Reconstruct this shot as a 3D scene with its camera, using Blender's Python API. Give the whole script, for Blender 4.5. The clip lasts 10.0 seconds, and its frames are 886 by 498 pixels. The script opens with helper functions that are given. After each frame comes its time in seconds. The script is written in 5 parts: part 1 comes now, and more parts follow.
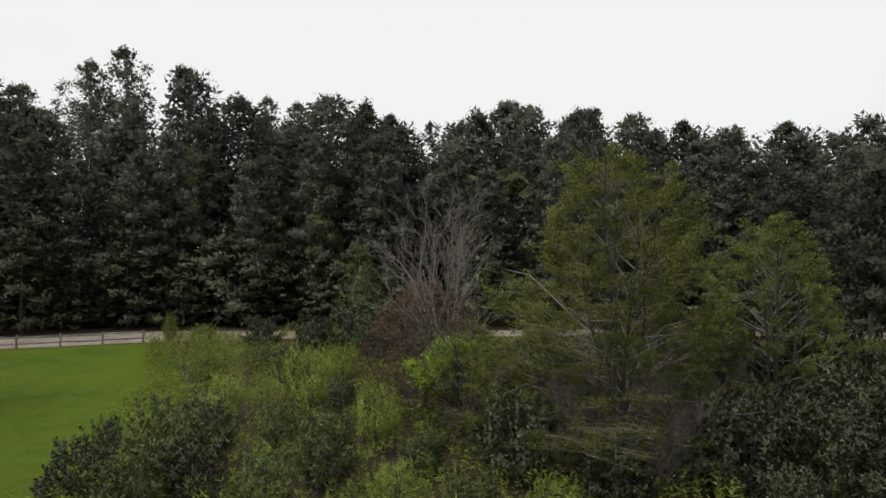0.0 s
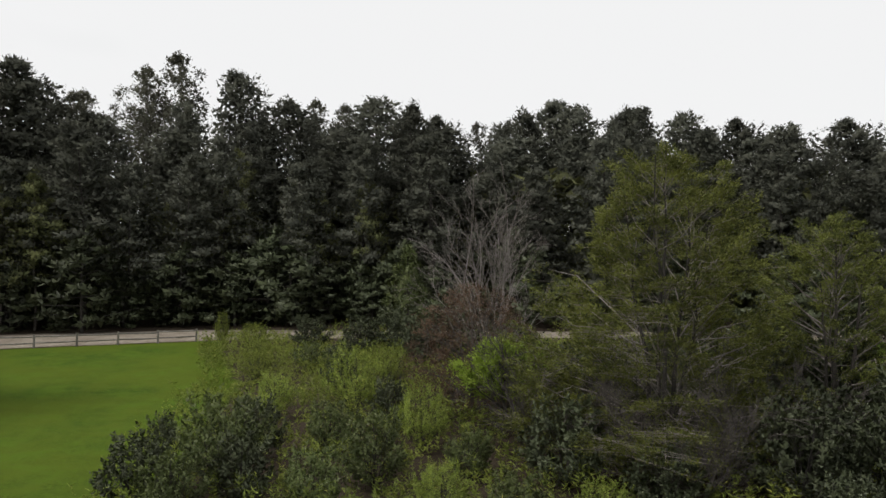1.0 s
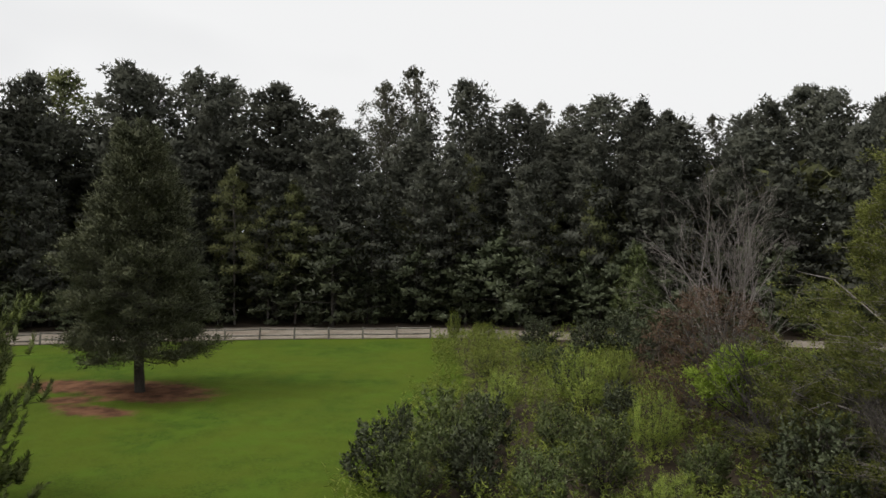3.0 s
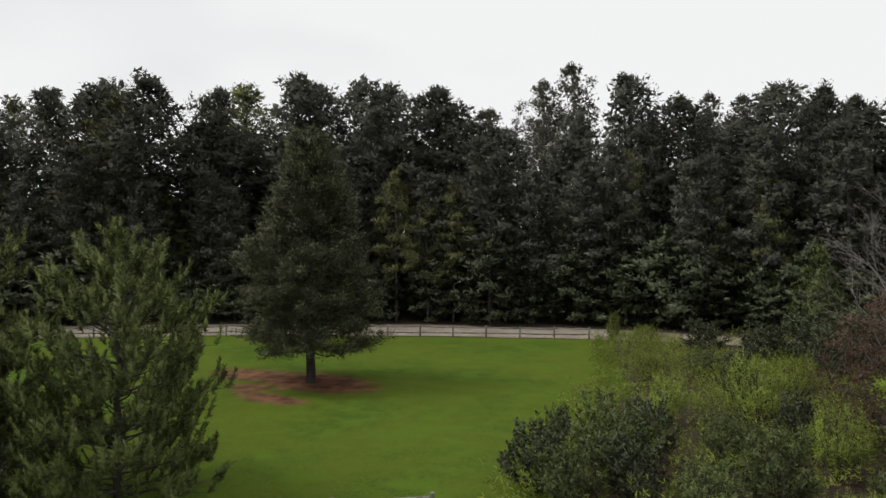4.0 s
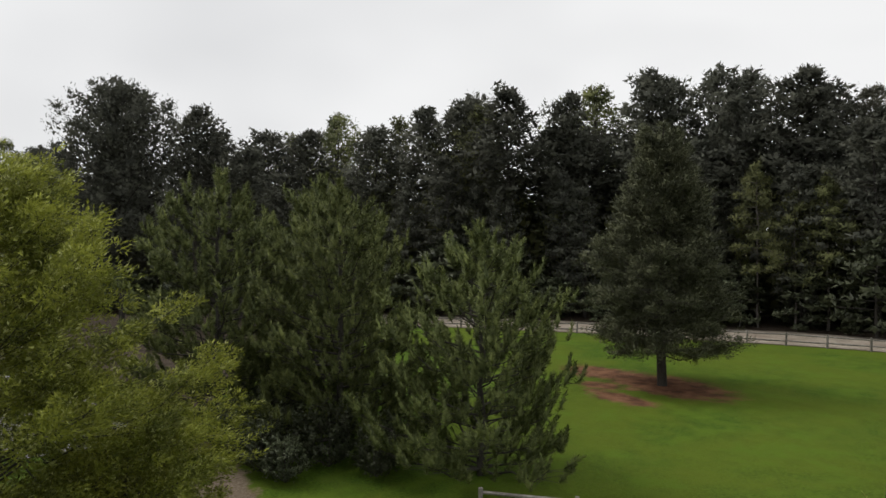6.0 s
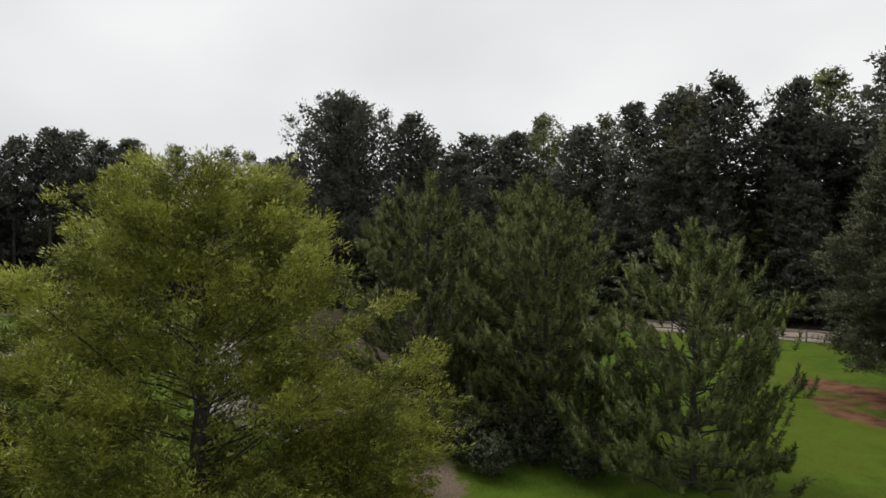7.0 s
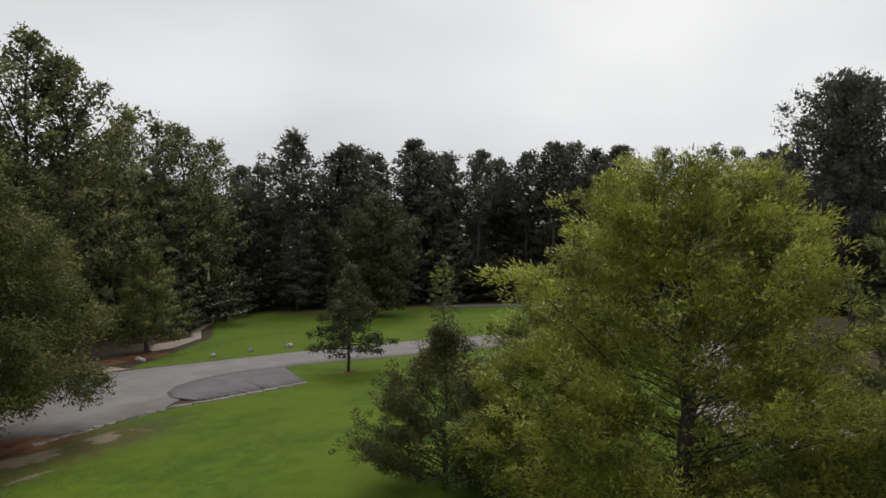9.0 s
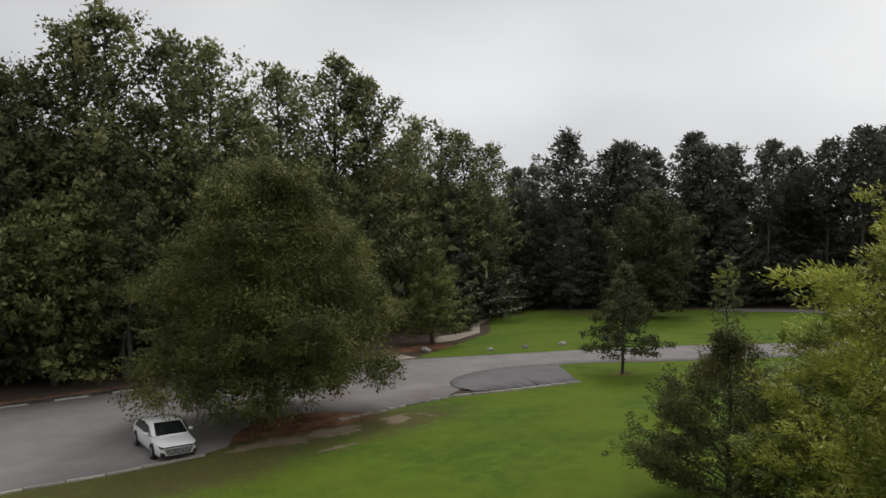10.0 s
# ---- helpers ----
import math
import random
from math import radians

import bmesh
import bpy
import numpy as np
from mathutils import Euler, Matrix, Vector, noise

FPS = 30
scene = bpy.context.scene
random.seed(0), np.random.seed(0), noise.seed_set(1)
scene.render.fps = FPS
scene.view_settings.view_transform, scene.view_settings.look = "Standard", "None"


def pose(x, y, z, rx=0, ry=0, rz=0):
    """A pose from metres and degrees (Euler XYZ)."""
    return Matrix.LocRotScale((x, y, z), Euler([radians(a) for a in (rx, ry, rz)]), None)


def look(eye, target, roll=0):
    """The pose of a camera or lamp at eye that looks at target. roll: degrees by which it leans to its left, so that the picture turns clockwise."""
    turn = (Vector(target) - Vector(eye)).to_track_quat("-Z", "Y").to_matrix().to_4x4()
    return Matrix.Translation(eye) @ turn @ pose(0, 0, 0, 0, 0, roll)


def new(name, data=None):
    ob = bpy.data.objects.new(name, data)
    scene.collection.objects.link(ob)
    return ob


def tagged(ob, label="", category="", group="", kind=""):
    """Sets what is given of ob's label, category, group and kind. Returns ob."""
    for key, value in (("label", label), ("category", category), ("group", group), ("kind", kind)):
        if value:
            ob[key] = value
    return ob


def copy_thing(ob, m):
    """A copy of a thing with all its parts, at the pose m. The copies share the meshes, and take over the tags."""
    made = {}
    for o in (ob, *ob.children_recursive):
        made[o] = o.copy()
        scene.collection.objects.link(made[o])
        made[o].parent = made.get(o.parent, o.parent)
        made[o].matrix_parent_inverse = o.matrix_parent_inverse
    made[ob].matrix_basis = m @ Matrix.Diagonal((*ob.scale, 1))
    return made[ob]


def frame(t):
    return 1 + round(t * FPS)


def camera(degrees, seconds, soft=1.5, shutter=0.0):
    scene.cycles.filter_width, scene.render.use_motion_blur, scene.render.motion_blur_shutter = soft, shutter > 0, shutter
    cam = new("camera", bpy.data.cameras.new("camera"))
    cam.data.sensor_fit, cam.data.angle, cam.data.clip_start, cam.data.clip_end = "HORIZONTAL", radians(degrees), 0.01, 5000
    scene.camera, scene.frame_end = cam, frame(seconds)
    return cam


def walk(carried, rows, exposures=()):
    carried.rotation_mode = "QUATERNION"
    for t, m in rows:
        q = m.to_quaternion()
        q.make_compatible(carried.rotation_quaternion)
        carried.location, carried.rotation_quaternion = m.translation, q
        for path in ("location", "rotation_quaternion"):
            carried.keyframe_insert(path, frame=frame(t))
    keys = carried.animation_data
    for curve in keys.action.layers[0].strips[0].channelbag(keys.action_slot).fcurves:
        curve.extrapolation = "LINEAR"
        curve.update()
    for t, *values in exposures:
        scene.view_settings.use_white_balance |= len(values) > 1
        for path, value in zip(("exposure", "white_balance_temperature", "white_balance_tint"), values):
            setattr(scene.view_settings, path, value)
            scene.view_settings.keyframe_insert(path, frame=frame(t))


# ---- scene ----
# The camera hovers in one spot over the brush and turns to its left.
EYE_Z = 8.7
cam = camera(63.56, 10.0, soft=1.5)
TURNS = [
    (0.0, 0.0, -0.07, -0.15), (0.4, 0.02, -0.05, -0.16), (0.5, 0.1, -0.04, -0.16), (0.6, 0.78, -0.03, -0.16), (0.8, 2.15, -0.02, -0.17),
    (1.0, 3.72, -0.02, -0.18), (1.5, 7.66, 0.01, -0.2), (2.0, 11.64, 0.02, -0.13), (3.5, 27.77, 0.08, 0.13),
    (4.0, 34.26, 0.05, 0.12), (4.5, 40.8, 0.04, 0.15), (5.0, 47.38, 0.0, 0.06), (6.5, 69.69, 0.07, 0.02),
    (7.0, 78.07, 0.06, -0.05), (7.5, 86.5, 0.06, -0.01), (8.0, 95.71, 0.05, -0.01), (8.5, 105.55, 0.04, 0.03),
    (9.0, 115.65, 0.04, 0.0), (9.5, 126.44, -0.01, -0.04), (10.0, 137.29, -0.05, -0.1),
]
walk(cam, [(t, pose(0, 0, EYE_Z, 90 + tilt, lean, turn)) for t, turn, tilt, lean in TURNS])

# ---- world: an overcast sky, a faint wide sun behind the cloud ----
SUN_UP, SUN_TURN = radians(52), radians(-120)


def make_world():
    world = bpy.data.worlds.new("overcast_sky")
    scene.world = world
    world.use_nodes = True
    nt = world.node_tree
    nt.nodes.clear()
    out = nt.nodes.new("ShaderNodeOutputWorld")
    bg = nt.nodes.new("ShaderNodeBackground")
    sky = nt.nodes.new("ShaderNodeTexSky")
    sky.sky_type, sky.sun_disc = "NISHITA", False
    sky.sun_elevation, sky.sun_rotation = SUN_UP, SUN_TURN
    dim = nt.nodes.new("ShaderNodeVectorMath")
    dim.operation = "SCALE"
    dim.inputs[3].default_value = 0.1
    nt.links.new(sky.outputs[0], dim.inputs[0])
    co = nt.nodes.new("ShaderNodeTexCoord")
    stretch = nt.nodes.new("ShaderNodeMapping")
    stretch.inputs["Scale"].default_value = (1, 1, 2.2)
    nt.links.new(co.outputs["Generated"], stretch.inputs[0])
    cloud = nt.nodes.new("ShaderNodeTexNoise")
    cloud.inputs["Scale"].default_value, cloud.inputs["Detail"].default_value = 1.5, 3
    cloud.inputs["Roughness"].default_value = 0.45
    nt.links.new(stretch.outputs[0], cloud.inputs[0])
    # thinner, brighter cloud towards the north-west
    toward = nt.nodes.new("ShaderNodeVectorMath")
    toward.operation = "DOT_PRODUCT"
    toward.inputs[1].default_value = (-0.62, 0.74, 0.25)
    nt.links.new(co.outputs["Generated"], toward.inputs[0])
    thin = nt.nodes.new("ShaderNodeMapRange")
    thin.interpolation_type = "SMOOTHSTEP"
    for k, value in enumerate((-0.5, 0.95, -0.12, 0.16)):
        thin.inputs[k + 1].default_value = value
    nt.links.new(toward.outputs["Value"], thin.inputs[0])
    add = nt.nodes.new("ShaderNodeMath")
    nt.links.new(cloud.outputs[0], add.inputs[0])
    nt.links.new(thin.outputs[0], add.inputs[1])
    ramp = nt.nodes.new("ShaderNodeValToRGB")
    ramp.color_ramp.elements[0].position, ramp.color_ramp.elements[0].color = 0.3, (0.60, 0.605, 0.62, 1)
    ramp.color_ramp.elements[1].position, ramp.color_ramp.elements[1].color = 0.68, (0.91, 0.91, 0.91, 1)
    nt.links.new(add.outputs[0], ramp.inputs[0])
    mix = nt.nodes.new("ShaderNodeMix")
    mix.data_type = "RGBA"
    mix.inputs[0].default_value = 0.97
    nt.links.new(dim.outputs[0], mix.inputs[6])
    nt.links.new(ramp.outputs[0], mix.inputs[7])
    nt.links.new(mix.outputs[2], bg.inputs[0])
    bg.inputs[1].default_value = 1.0
    nt.links.new(bg.outputs[0], out.inputs[0])
    sun = new("sun", bpy.data.lights.new("sun", "SUN"))
    sun.data.energy, sun.data.angle, sun.data.color = 1.3, radians(22), (1, 0.97, 0.92)
    toward = Vector((math.sin(SUN_TURN) * math.cos(SUN_UP), math.cos(SUN_TURN) * math.cos(SUN_UP), math.sin(SUN_UP)))
    sun.matrix_world = look(toward * 200, (0, 0, 0))


make_world()

# ---- materials ----


def nodes_of(name):
    m = bpy.data.materials.new(name)
    m.use_nodes = True
    nt = m.node_tree
    nt.nodes.clear()
    return m, nt, nt.nodes.new("ShaderNodeOutputMaterial")


def noise_node(nt, scale, detail=3, rough=0.55, vector=None, distort=0.0):
    n = nt.nodes.new("ShaderNodeTexNoise")
    n.inputs["Scale"].default_value, n.inputs["Detail"].default_value = scale, detail
    n.inputs["Roughness"].default_value, n.inputs["Distortion"].default_value = rough, distort
    if vector is not None:
        nt.links.new(vector, n.inputs[0])
    return n.outputs[0]


def spread(nt, value, lo, hi, a=0.0, b=1.0):
    n = nt.nodes.new("ShaderNodeMapRange")
    n.interpolation_type = "SMOOTHSTEP"
    for i, v in enumerate((lo, hi, a, b)):
        n.inputs[i + 1].default_value = v
    nt.links.new(value, n.inputs[0])
    return n.outputs[0]


def sums(nt, op, a, b):
    n = nt.nodes.new("ShaderNodeMath")
    n.operation = op
    for i, v in enumerate((a, b)):
        if isinstance(v, (int, float)):
            n.inputs[i].default_value = v
        else:
            nt.links.new(v, n.inputs[i])
    return n.outputs[0]


def blend(nt, fac, a, b, mode="MIX"):
    n = nt.nodes.new("ShaderNodeMix")
    n.data_type, n.blend_type = "RGBA", mode
    for i, v in ((0, fac), (6, a), (7, b)):
        if isinstance(v, (int, float)):
            n.inputs[i].default_value = v
        elif isinstance(v, tuple):
            n.inputs[i].default_value = (*v, 1)
        else:
            nt.links.new(v, n.inputs[i])
    return n.outputs[2]


def place(nt):
    return nt.nodes.new("ShaderNodeTexCoord").outputs["Object"]


def foliage(name, low, high, tip=None, glow=0.25, clump=0.6, gloss=0.6, object_vary=0.3, shine=0.15, leaf_vary=0.32, fuzz=0.0, fuzz_size=4.0):
    """Leaves: colour varies leaf by leaf, clump by clump and tree by tree; light passes through."""
    m, nt, out = nodes_of(name)
    co = place(nt)
    island = nt.nodes.new("ShaderNodeNewGeometry").outputs["Random Per Island"]
    tree = nt.nodes.new("ShaderNodeObjectInfo").outputs["Random"]
    patch = spread(nt, noise_node(nt, clump, 3, 0.6, co), 0.35, 0.65)
    f = sums(nt, "ADD", sums(nt, "MULTIPLY", island, leaf_vary), sums(nt, "MULTIPLY", patch, 1 - leaf_vary))
    if fuzz:
        needles = noise_node(nt, fuzz_size, 4, 0.7, co)
        f = sums(nt, "ADD", f, sums(nt, "MULTIPLY", sums(nt, "SUBTRACT", needles, 0.5), 2 * fuzz))
    col = blend(nt, f, low, high)
    # Random pale leaves: real yellow heads on weeds, painted highlights elsewhere.
    if tip:
        col = blend(nt, spread(nt, island, 0.85, 1.0, 0.0, 0.8), col, tip)
    hsv = nt.nodes.new("ShaderNodeHueSaturation")
    nt.links.new(col, hsv.inputs["Color"])
    nt.links.new(sums(nt, "ADD", sums(nt, "MULTIPLY", tree, 0.012), 0.494), hsv.inputs["Hue"])
    nt.links.new(sums(nt, "ADD", sums(nt, "MULTIPLY", tree, object_vary * 2), 1 - object_vary), hsv.inputs["Value"])
    b = nt.nodes.new("ShaderNodeBsdfPrincipled")
    nt.links.new(hsv.outputs[0], b.inputs["Base Color"])
    b.inputs["Roughness"].default_value = gloss
    b.inputs["Specular IOR Level"].default_value = shine
    if fuzz:
        bp = nt.nodes.new("ShaderNodeBump")
        bp.inputs["Strength"].default_value, bp.inputs["Distance"].default_value = 0.6, 0.12
        nt.links.new(needles, bp.inputs["Height"])
        nt.links.new(bp.outputs[0], b.inputs["Normal"])
    tr = nt.nodes.new("ShaderNodeBsdfTranslucent")
    nt.links.new(hsv.outputs[0], tr.inputs[0])
    mx = nt.nodes.new("ShaderNodeMixShader")
    mx.inputs[0].default_value = glow
    nt.links.new(b.outputs[0], mx.inputs[1])
    nt.links.new(tr.outputs[0], mx.inputs[2])
    nt.links.new(mx.outputs[0], out.inputs[0])
    return m


def rough_stuff(name, low, high, scale=4.0, rough=0.9, bump=0.3, stretch=(1, 1, 1), fine=8.0, stain=None):
    """Bark, earth, timber, stone: broad and fine variation with relief."""
    m, nt, out = nodes_of(name)
    mp = nt.nodes.new("ShaderNodeMapping")
    mp.inputs["Scale"].default_value = stretch
    nt.links.new(place(nt), mp.inputs[0])
    broad = noise_node(nt, scale, 4, 0.6, mp.outputs[0])
    grain = noise_node(nt, scale * fine, 3, 0.65, mp.outputs[0])
    f = sums(nt, "ADD", sums(nt, "MULTIPLY", broad, 0.55), sums(nt, "MULTIPLY", grain, 0.45))
    col = blend(nt, spread(nt, f, 0.32, 0.68), low, high)
    if stain:
        col = blend(nt, spread(nt, noise_node(nt, scale * 0.35, 4, 0.6, mp.outputs[0], 0.4), 0.55, 0.75, 0, 0.7), col, stain)
    vary = nt.nodes.new("ShaderNodeObjectInfo").outputs["Random"]
    hsv = nt.nodes.new("ShaderNodeHueSaturation")
    nt.links.new(col, hsv.inputs["Color"])
    nt.links.new(sums(nt, "ADD", sums(nt, "MULTIPLY", vary, 0.4), 0.8), hsv.inputs["Value"])
    b = nt.nodes.new("ShaderNodeBsdfPrincipled")
    nt.links.new(hsv.outputs[0], b.inputs["Base Color"])
    b.inputs["Roughness"].default_value = rough
    bp = nt.nodes.new("ShaderNodeBump")
    bp.inputs["Strength"].default_value, bp.inputs["Distance"].default_value = bump, 0.05
    nt.links.new(f, bp.inputs["Height"])
    nt.links.new(bp.outputs[0], b.inputs["Normal"])
    nt.links.new(b.outputs[0], out.inputs[0])
    return m


PINE = foliage("pine_needles", (0.096, 0.101, 0.082), (0.172, 0.176, 0.135), glow=0.3, shine=0.05, leaf_vary=0.08, fuzz=0.4, fuzz_size=2.0)
# The tip colour paints lit shoots onto random needles.
PINE_YOUNG = foliage("young_pine_needles", (0.070, 0.086, 0.032), (0.200, 0.228, 0.074), tip=(0.260, 0.291, 0.088), glow=0.2, object_vary=0.15, clump=2.2)
CEDAR = foliage("cedar_sprays", (0.075, 0.082, 0.048), (0.195, 0.205, 0.115), glow=0.12, leaf_vary=0.15, clump=1.0)
OLIVE = foliage("thin_cedar_sprays", (0.075, 0.088, 0.028), (0.310, 0.340, 0.085), glow=0.25, object_vary=0.1, clump=1.5)
OLIVE_DIM = foliage("dull_pine_pads", (0.080, 0.090, 0.036), (0.200, 0.205, 0.070), glow=0.2, clump=1.2)
# Wide low-to-high range paints lit clumps and dark gaps into the leaf colour.
LIME = foliage("willow_oak_leaves", (0.090, 0.108, 0.020), (0.480, 0.500, 0.085), tip=(0.580, 0.590, 0.240), leaf_vary=0.22, glow=0.36, clump=0.7, object_vary=0.08, gloss=0.5, shine=0.2)
OAK = foliage("oak_leaves", (0.095, 0.114, 0.040), (0.290, 0.315, 0.098), glow=0.28, clump=0.5, leaf_vary=0.15)
OAK_DARK = foliage("dark_oak_leaves", (0.065, 0.078, 0.036), (0.150, 0.168, 0.070), glow=0.22, clump=0.4)
WOODS = foliage("hardwood_leaves", leaf_vary=0.1, fuzz=0.5, fuzz_size=3.5, shine=0.08, low=(0.096, 0.107, 0.056), high=(0.262, 0.276, 0.116), glow=0.22, clump=0.35)
PALE_WOODS = foliage("pale_poplar_leaves", (0.071, 0.072, 0.054), (0.151, 0.148, 0.107), glow=0.3, clump=0.35, object_vary=0.2)
YELLOW_WOODS = foliage("yellowing_leaves", (0.101, 0.116, 0.044), (0.230, 0.249, 0.091), glow=0.25, clump=0.4, object_vary=0.2)
# Pale tip colours put leaf highlights into random leaves of both shrubs.
SHRUB = foliage("shrub_leaves", (0.080, 0.108, 0.036), (0.215, 0.262, 0.090), tip=(0.380, 0.420, 0.230), glow=0.25, clump=1.3, gloss=0.5, shine=0.22)
SHRUB_DARK = foliage("dark_shrub_leaves", (0.048, 0.058, 0.032), (0.120, 0.138, 0.070), tip=(0.260, 0.285, 0.190), glow=0.15, clump=1.3, gloss=0.5, shine=0.2)
WEED = foliage("weed_leaves", leaf_vary=0.5, low=(0.158, 0.212, 0.045), high=(0.450, 0.530, 0.112), tip=(0.450, 0.430, 0.090), glow=0.35, clump=0.25)
LIME_BUSH = foliage("bright_bush_leaves", (0.220, 0.308, 0.039), (0.396, 0.506, 0.088), glow=0.35, clump=1.0)
PADS = foliage("yellowish_pine_needles", (0.130, 0.142, 0.065), (0.250, 0.262, 0.110), glow=0.3, leaf_vary=0.1, clump=0.5)
BROWN_LEAF = foliage("dead_brown_leaves", (0.085, 0.052, 0.034), (0.18, 0.115, 0.075), glow=0.1)
BARK = rough_stuff("dark_bark", (0.030, 0.026, 0.022), (0.085, 0.075, 0.065), 3.0, stretch=(1, 1, 0.25))
BARK_PALE = rough_stuff("pale_bark", (0.12, 0.11, 0.10), (0.27, 0.25, 0.23), 3.0, stretch=(1, 1, 0.25))
BARK_DEAD = rough_stuff("dead_grey_wood", (0.19, 0.162, 0.148), (0.39, 0.35, 0.325), 3.0, stretch=(1, 1, 0.3))
BARK_TWIG = rough_stuff("grey_brown_twigs", (0.07, 0.06, 0.052), (0.17, 0.15, 0.135), 3.0, stretch=(1, 1, 0.3))
TIMBER = rough_stuff("weathered_timber", (0.13, 0.115, 0.10), (0.34, 0.31, 0.28), 2.0, stretch=(1, 1, 1))
TRACK = rough_stuff("gravel_track", (0.20, 0.165, 0.125), (0.36, 0.31, 0.25), 0.6, bump=0.2, stain=(0.17, 0.12, 0.085))
ASPHALT = rough_stuff("worn_asphalt", (0.213, 0.196, 0.190), (0.30, 0.281, 0.272), 0.5, bump=0.15, fine=30, stain=(0.20, 0.15, 0.125))
ASPHALT_DARK = rough_stuff("patched_asphalt", (0.125, 0.116, 0.121), (0.18, 0.168, 0.174), 0.6, bump=0.15, fine=30)
CONCRETE = rough_stuff("weathered_concrete", (0.26, 0.24, 0.21), (0.45, 0.42, 0.38), 1.5, bump=0.2, stain=(0.17, 0.13, 0.10))
STONE = rough_stuff("pale_boulder", (0.20, 0.19, 0.17), (0.42, 0.40, 0.36), 2.5, bump=0.6)


def ground_material():
    """One sheet: woodland litter, mown lawn, red clay and straw by the sheet's cover, with ragged edges."""
    m, nt, out = nodes_of("ground_cover")
    co = place(nt)
    cover = nt.nodes.new("ShaderNodeAttribute")
    cover.attribute_name = "cover"
    part_of = nt.nodes.new("ShaderNodeSeparateColor")
    nt.links.new(cover.outputs["Color"], part_of.inputs[0])
    ragged = sums(nt, "SUBTRACT", noise_node(nt, 1.3, 5, 0.65, co), 0.5)
    fine = noise_node(nt, 11.0, 5, 0.75, co)
    mid = noise_node(nt, 1.1, 4, 0.6, co)
    wide = noise_node(nt, 0.16, 3, 0.5, co)
    mower = nt.nodes.new("ShaderNodeMapping")
    mower.inputs["Rotation"].default_value, mower.inputs["Scale"].default_value = (0, 0, radians(33)), (0.45, 1.5, 1)
    nt.links.new(co, mower.inputs[0])
    rows = noise_node(nt, 1.0, 3, 0.6, mower.outputs[0])
    grass = blend(nt, spread(nt, fine, 0.3, 0.7), (0.031, 0.064, 0.006), (0.112, 0.194, 0.016))
    grass = blend(nt, spread(nt, mid, 0.42, 0.62, 0, 0.75), grass, (0.098, 0.148, 0.014))
    grass = blend(nt, spread(nt, rows, 0.46, 0.68, 0, 0.22), grass, (0.042, 0.066, 0.008))
    grass = blend(nt, spread(nt, wide, 0.36, 0.60, 0, 0.5), grass, (0.134, 0.168, 0.014))
    tufts = noise_node(nt, 0.55, 5, 0.7, co, 0.3)
    grass = blend(nt, spread(nt, tufts, 0.48, 0.66, 0, 0.75), grass, (0.104, 0.176, 0.014))
    litter = blend(nt, spread(nt, fine, 0.3, 0.7), (0.040, 0.030, 0.022), (0.10, 0.075, 0.052))
    clay = blend(nt, spread(nt, mid, 0.3, 0.7), (0.100, 0.048, 0.028), (0.26, 0.130, 0.072))
    straw = blend(nt, spread(nt, fine, 0.3, 0.7), (0.15, 0.11, 0.075), (0.32, 0.26, 0.19))

    worn = spread(nt, sums(nt, "ADD", cover.outputs["Alpha"], sums(nt, "MULTIPLY", ragged, 1.3)), 0.3, 1.0, 0, 0.8)
    grass = blend(nt, worn, grass, blend(nt, spread(nt, fine, 0.3, 0.7), (0.060, 0.052, 0.022), (0.130, 0.108, 0.048)))

    def mask(channel, soft=0.12):
        return spread(nt, sums(nt, "ADD", part_of.outputs[channel], sums(nt, "MULTIPLY", ragged, 0.9)), 0.5 - soft, 0.5 + soft)

    col = blend(nt, mask(0), litter, grass)
    col = blend(nt, mask(1, 0.2), col, clay)
    col = blend(nt, mask(2, 0.12), col, straw)
    b = nt.nodes.new("ShaderNodeBsdfPrincipled")
    nt.links.new(col, b.inputs["Base Color"])
    b.inputs["Roughness"].default_value = 0.95
    b.inputs["Specular IOR Level"].default_value = 0.15
    bp = nt.nodes.new("ShaderNodeBump")
    bp.inputs["Strength"].default_value, bp.inputs["Distance"].default_value = 0.7, 0.09
    nt.links.new(sums(nt, "ADD", fine, mid), bp.inputs["Height"])
    nt.links.new(bp.outputs[0], b.inputs["Normal"])
    nt.links.new(b.outputs[0], out.inputs[0])
    return m


GROUND = ground_material()

# ---- shaping helpers ----


def lie(x, y):
    """Height of the ground: it rises gently towards the fenced lawn."""
    s = -0.342 * x + 0.940 * y
    return 2.1 * np.tanh(s / 60)


def quads(name, verts, faces, material, normals=None):
    me = bpy.data.meshes.new(name)
    verts, faces = np.asarray(verts, np.float32), np.asarray(faces, np.int32)
    me.vertices.add(len(verts))
    me.vertices.foreach_set("co", verts.ravel())
    me.loops.add(faces.size)
    me.loops.foreach_set("vertex_index", faces.ravel())
    me.polygons.add(len(faces))
    me.polygons.foreach_set("loop_start", np.arange(0, faces.size, faces.shape[1], dtype=np.int32))
    me.update(calc_edges=True)
    me.materials.append(material)
    if normals is not None:
        me.normals_split_custom_set_from_vertices(np.asarray(normals, np.float32))
    return me


def child(name, me, parent, label=""):
    ob = new(name, me)
    ob.parent = parent
    if label:
        ob["label"] = label
    return ob


def part(name, bm, material, parent, label=""):
    me = bpy.data.meshes.new(name)
    bm.to_mesh(me)
    bm.free()
    me.materials.append(material)
    return child(name, me, parent, label)


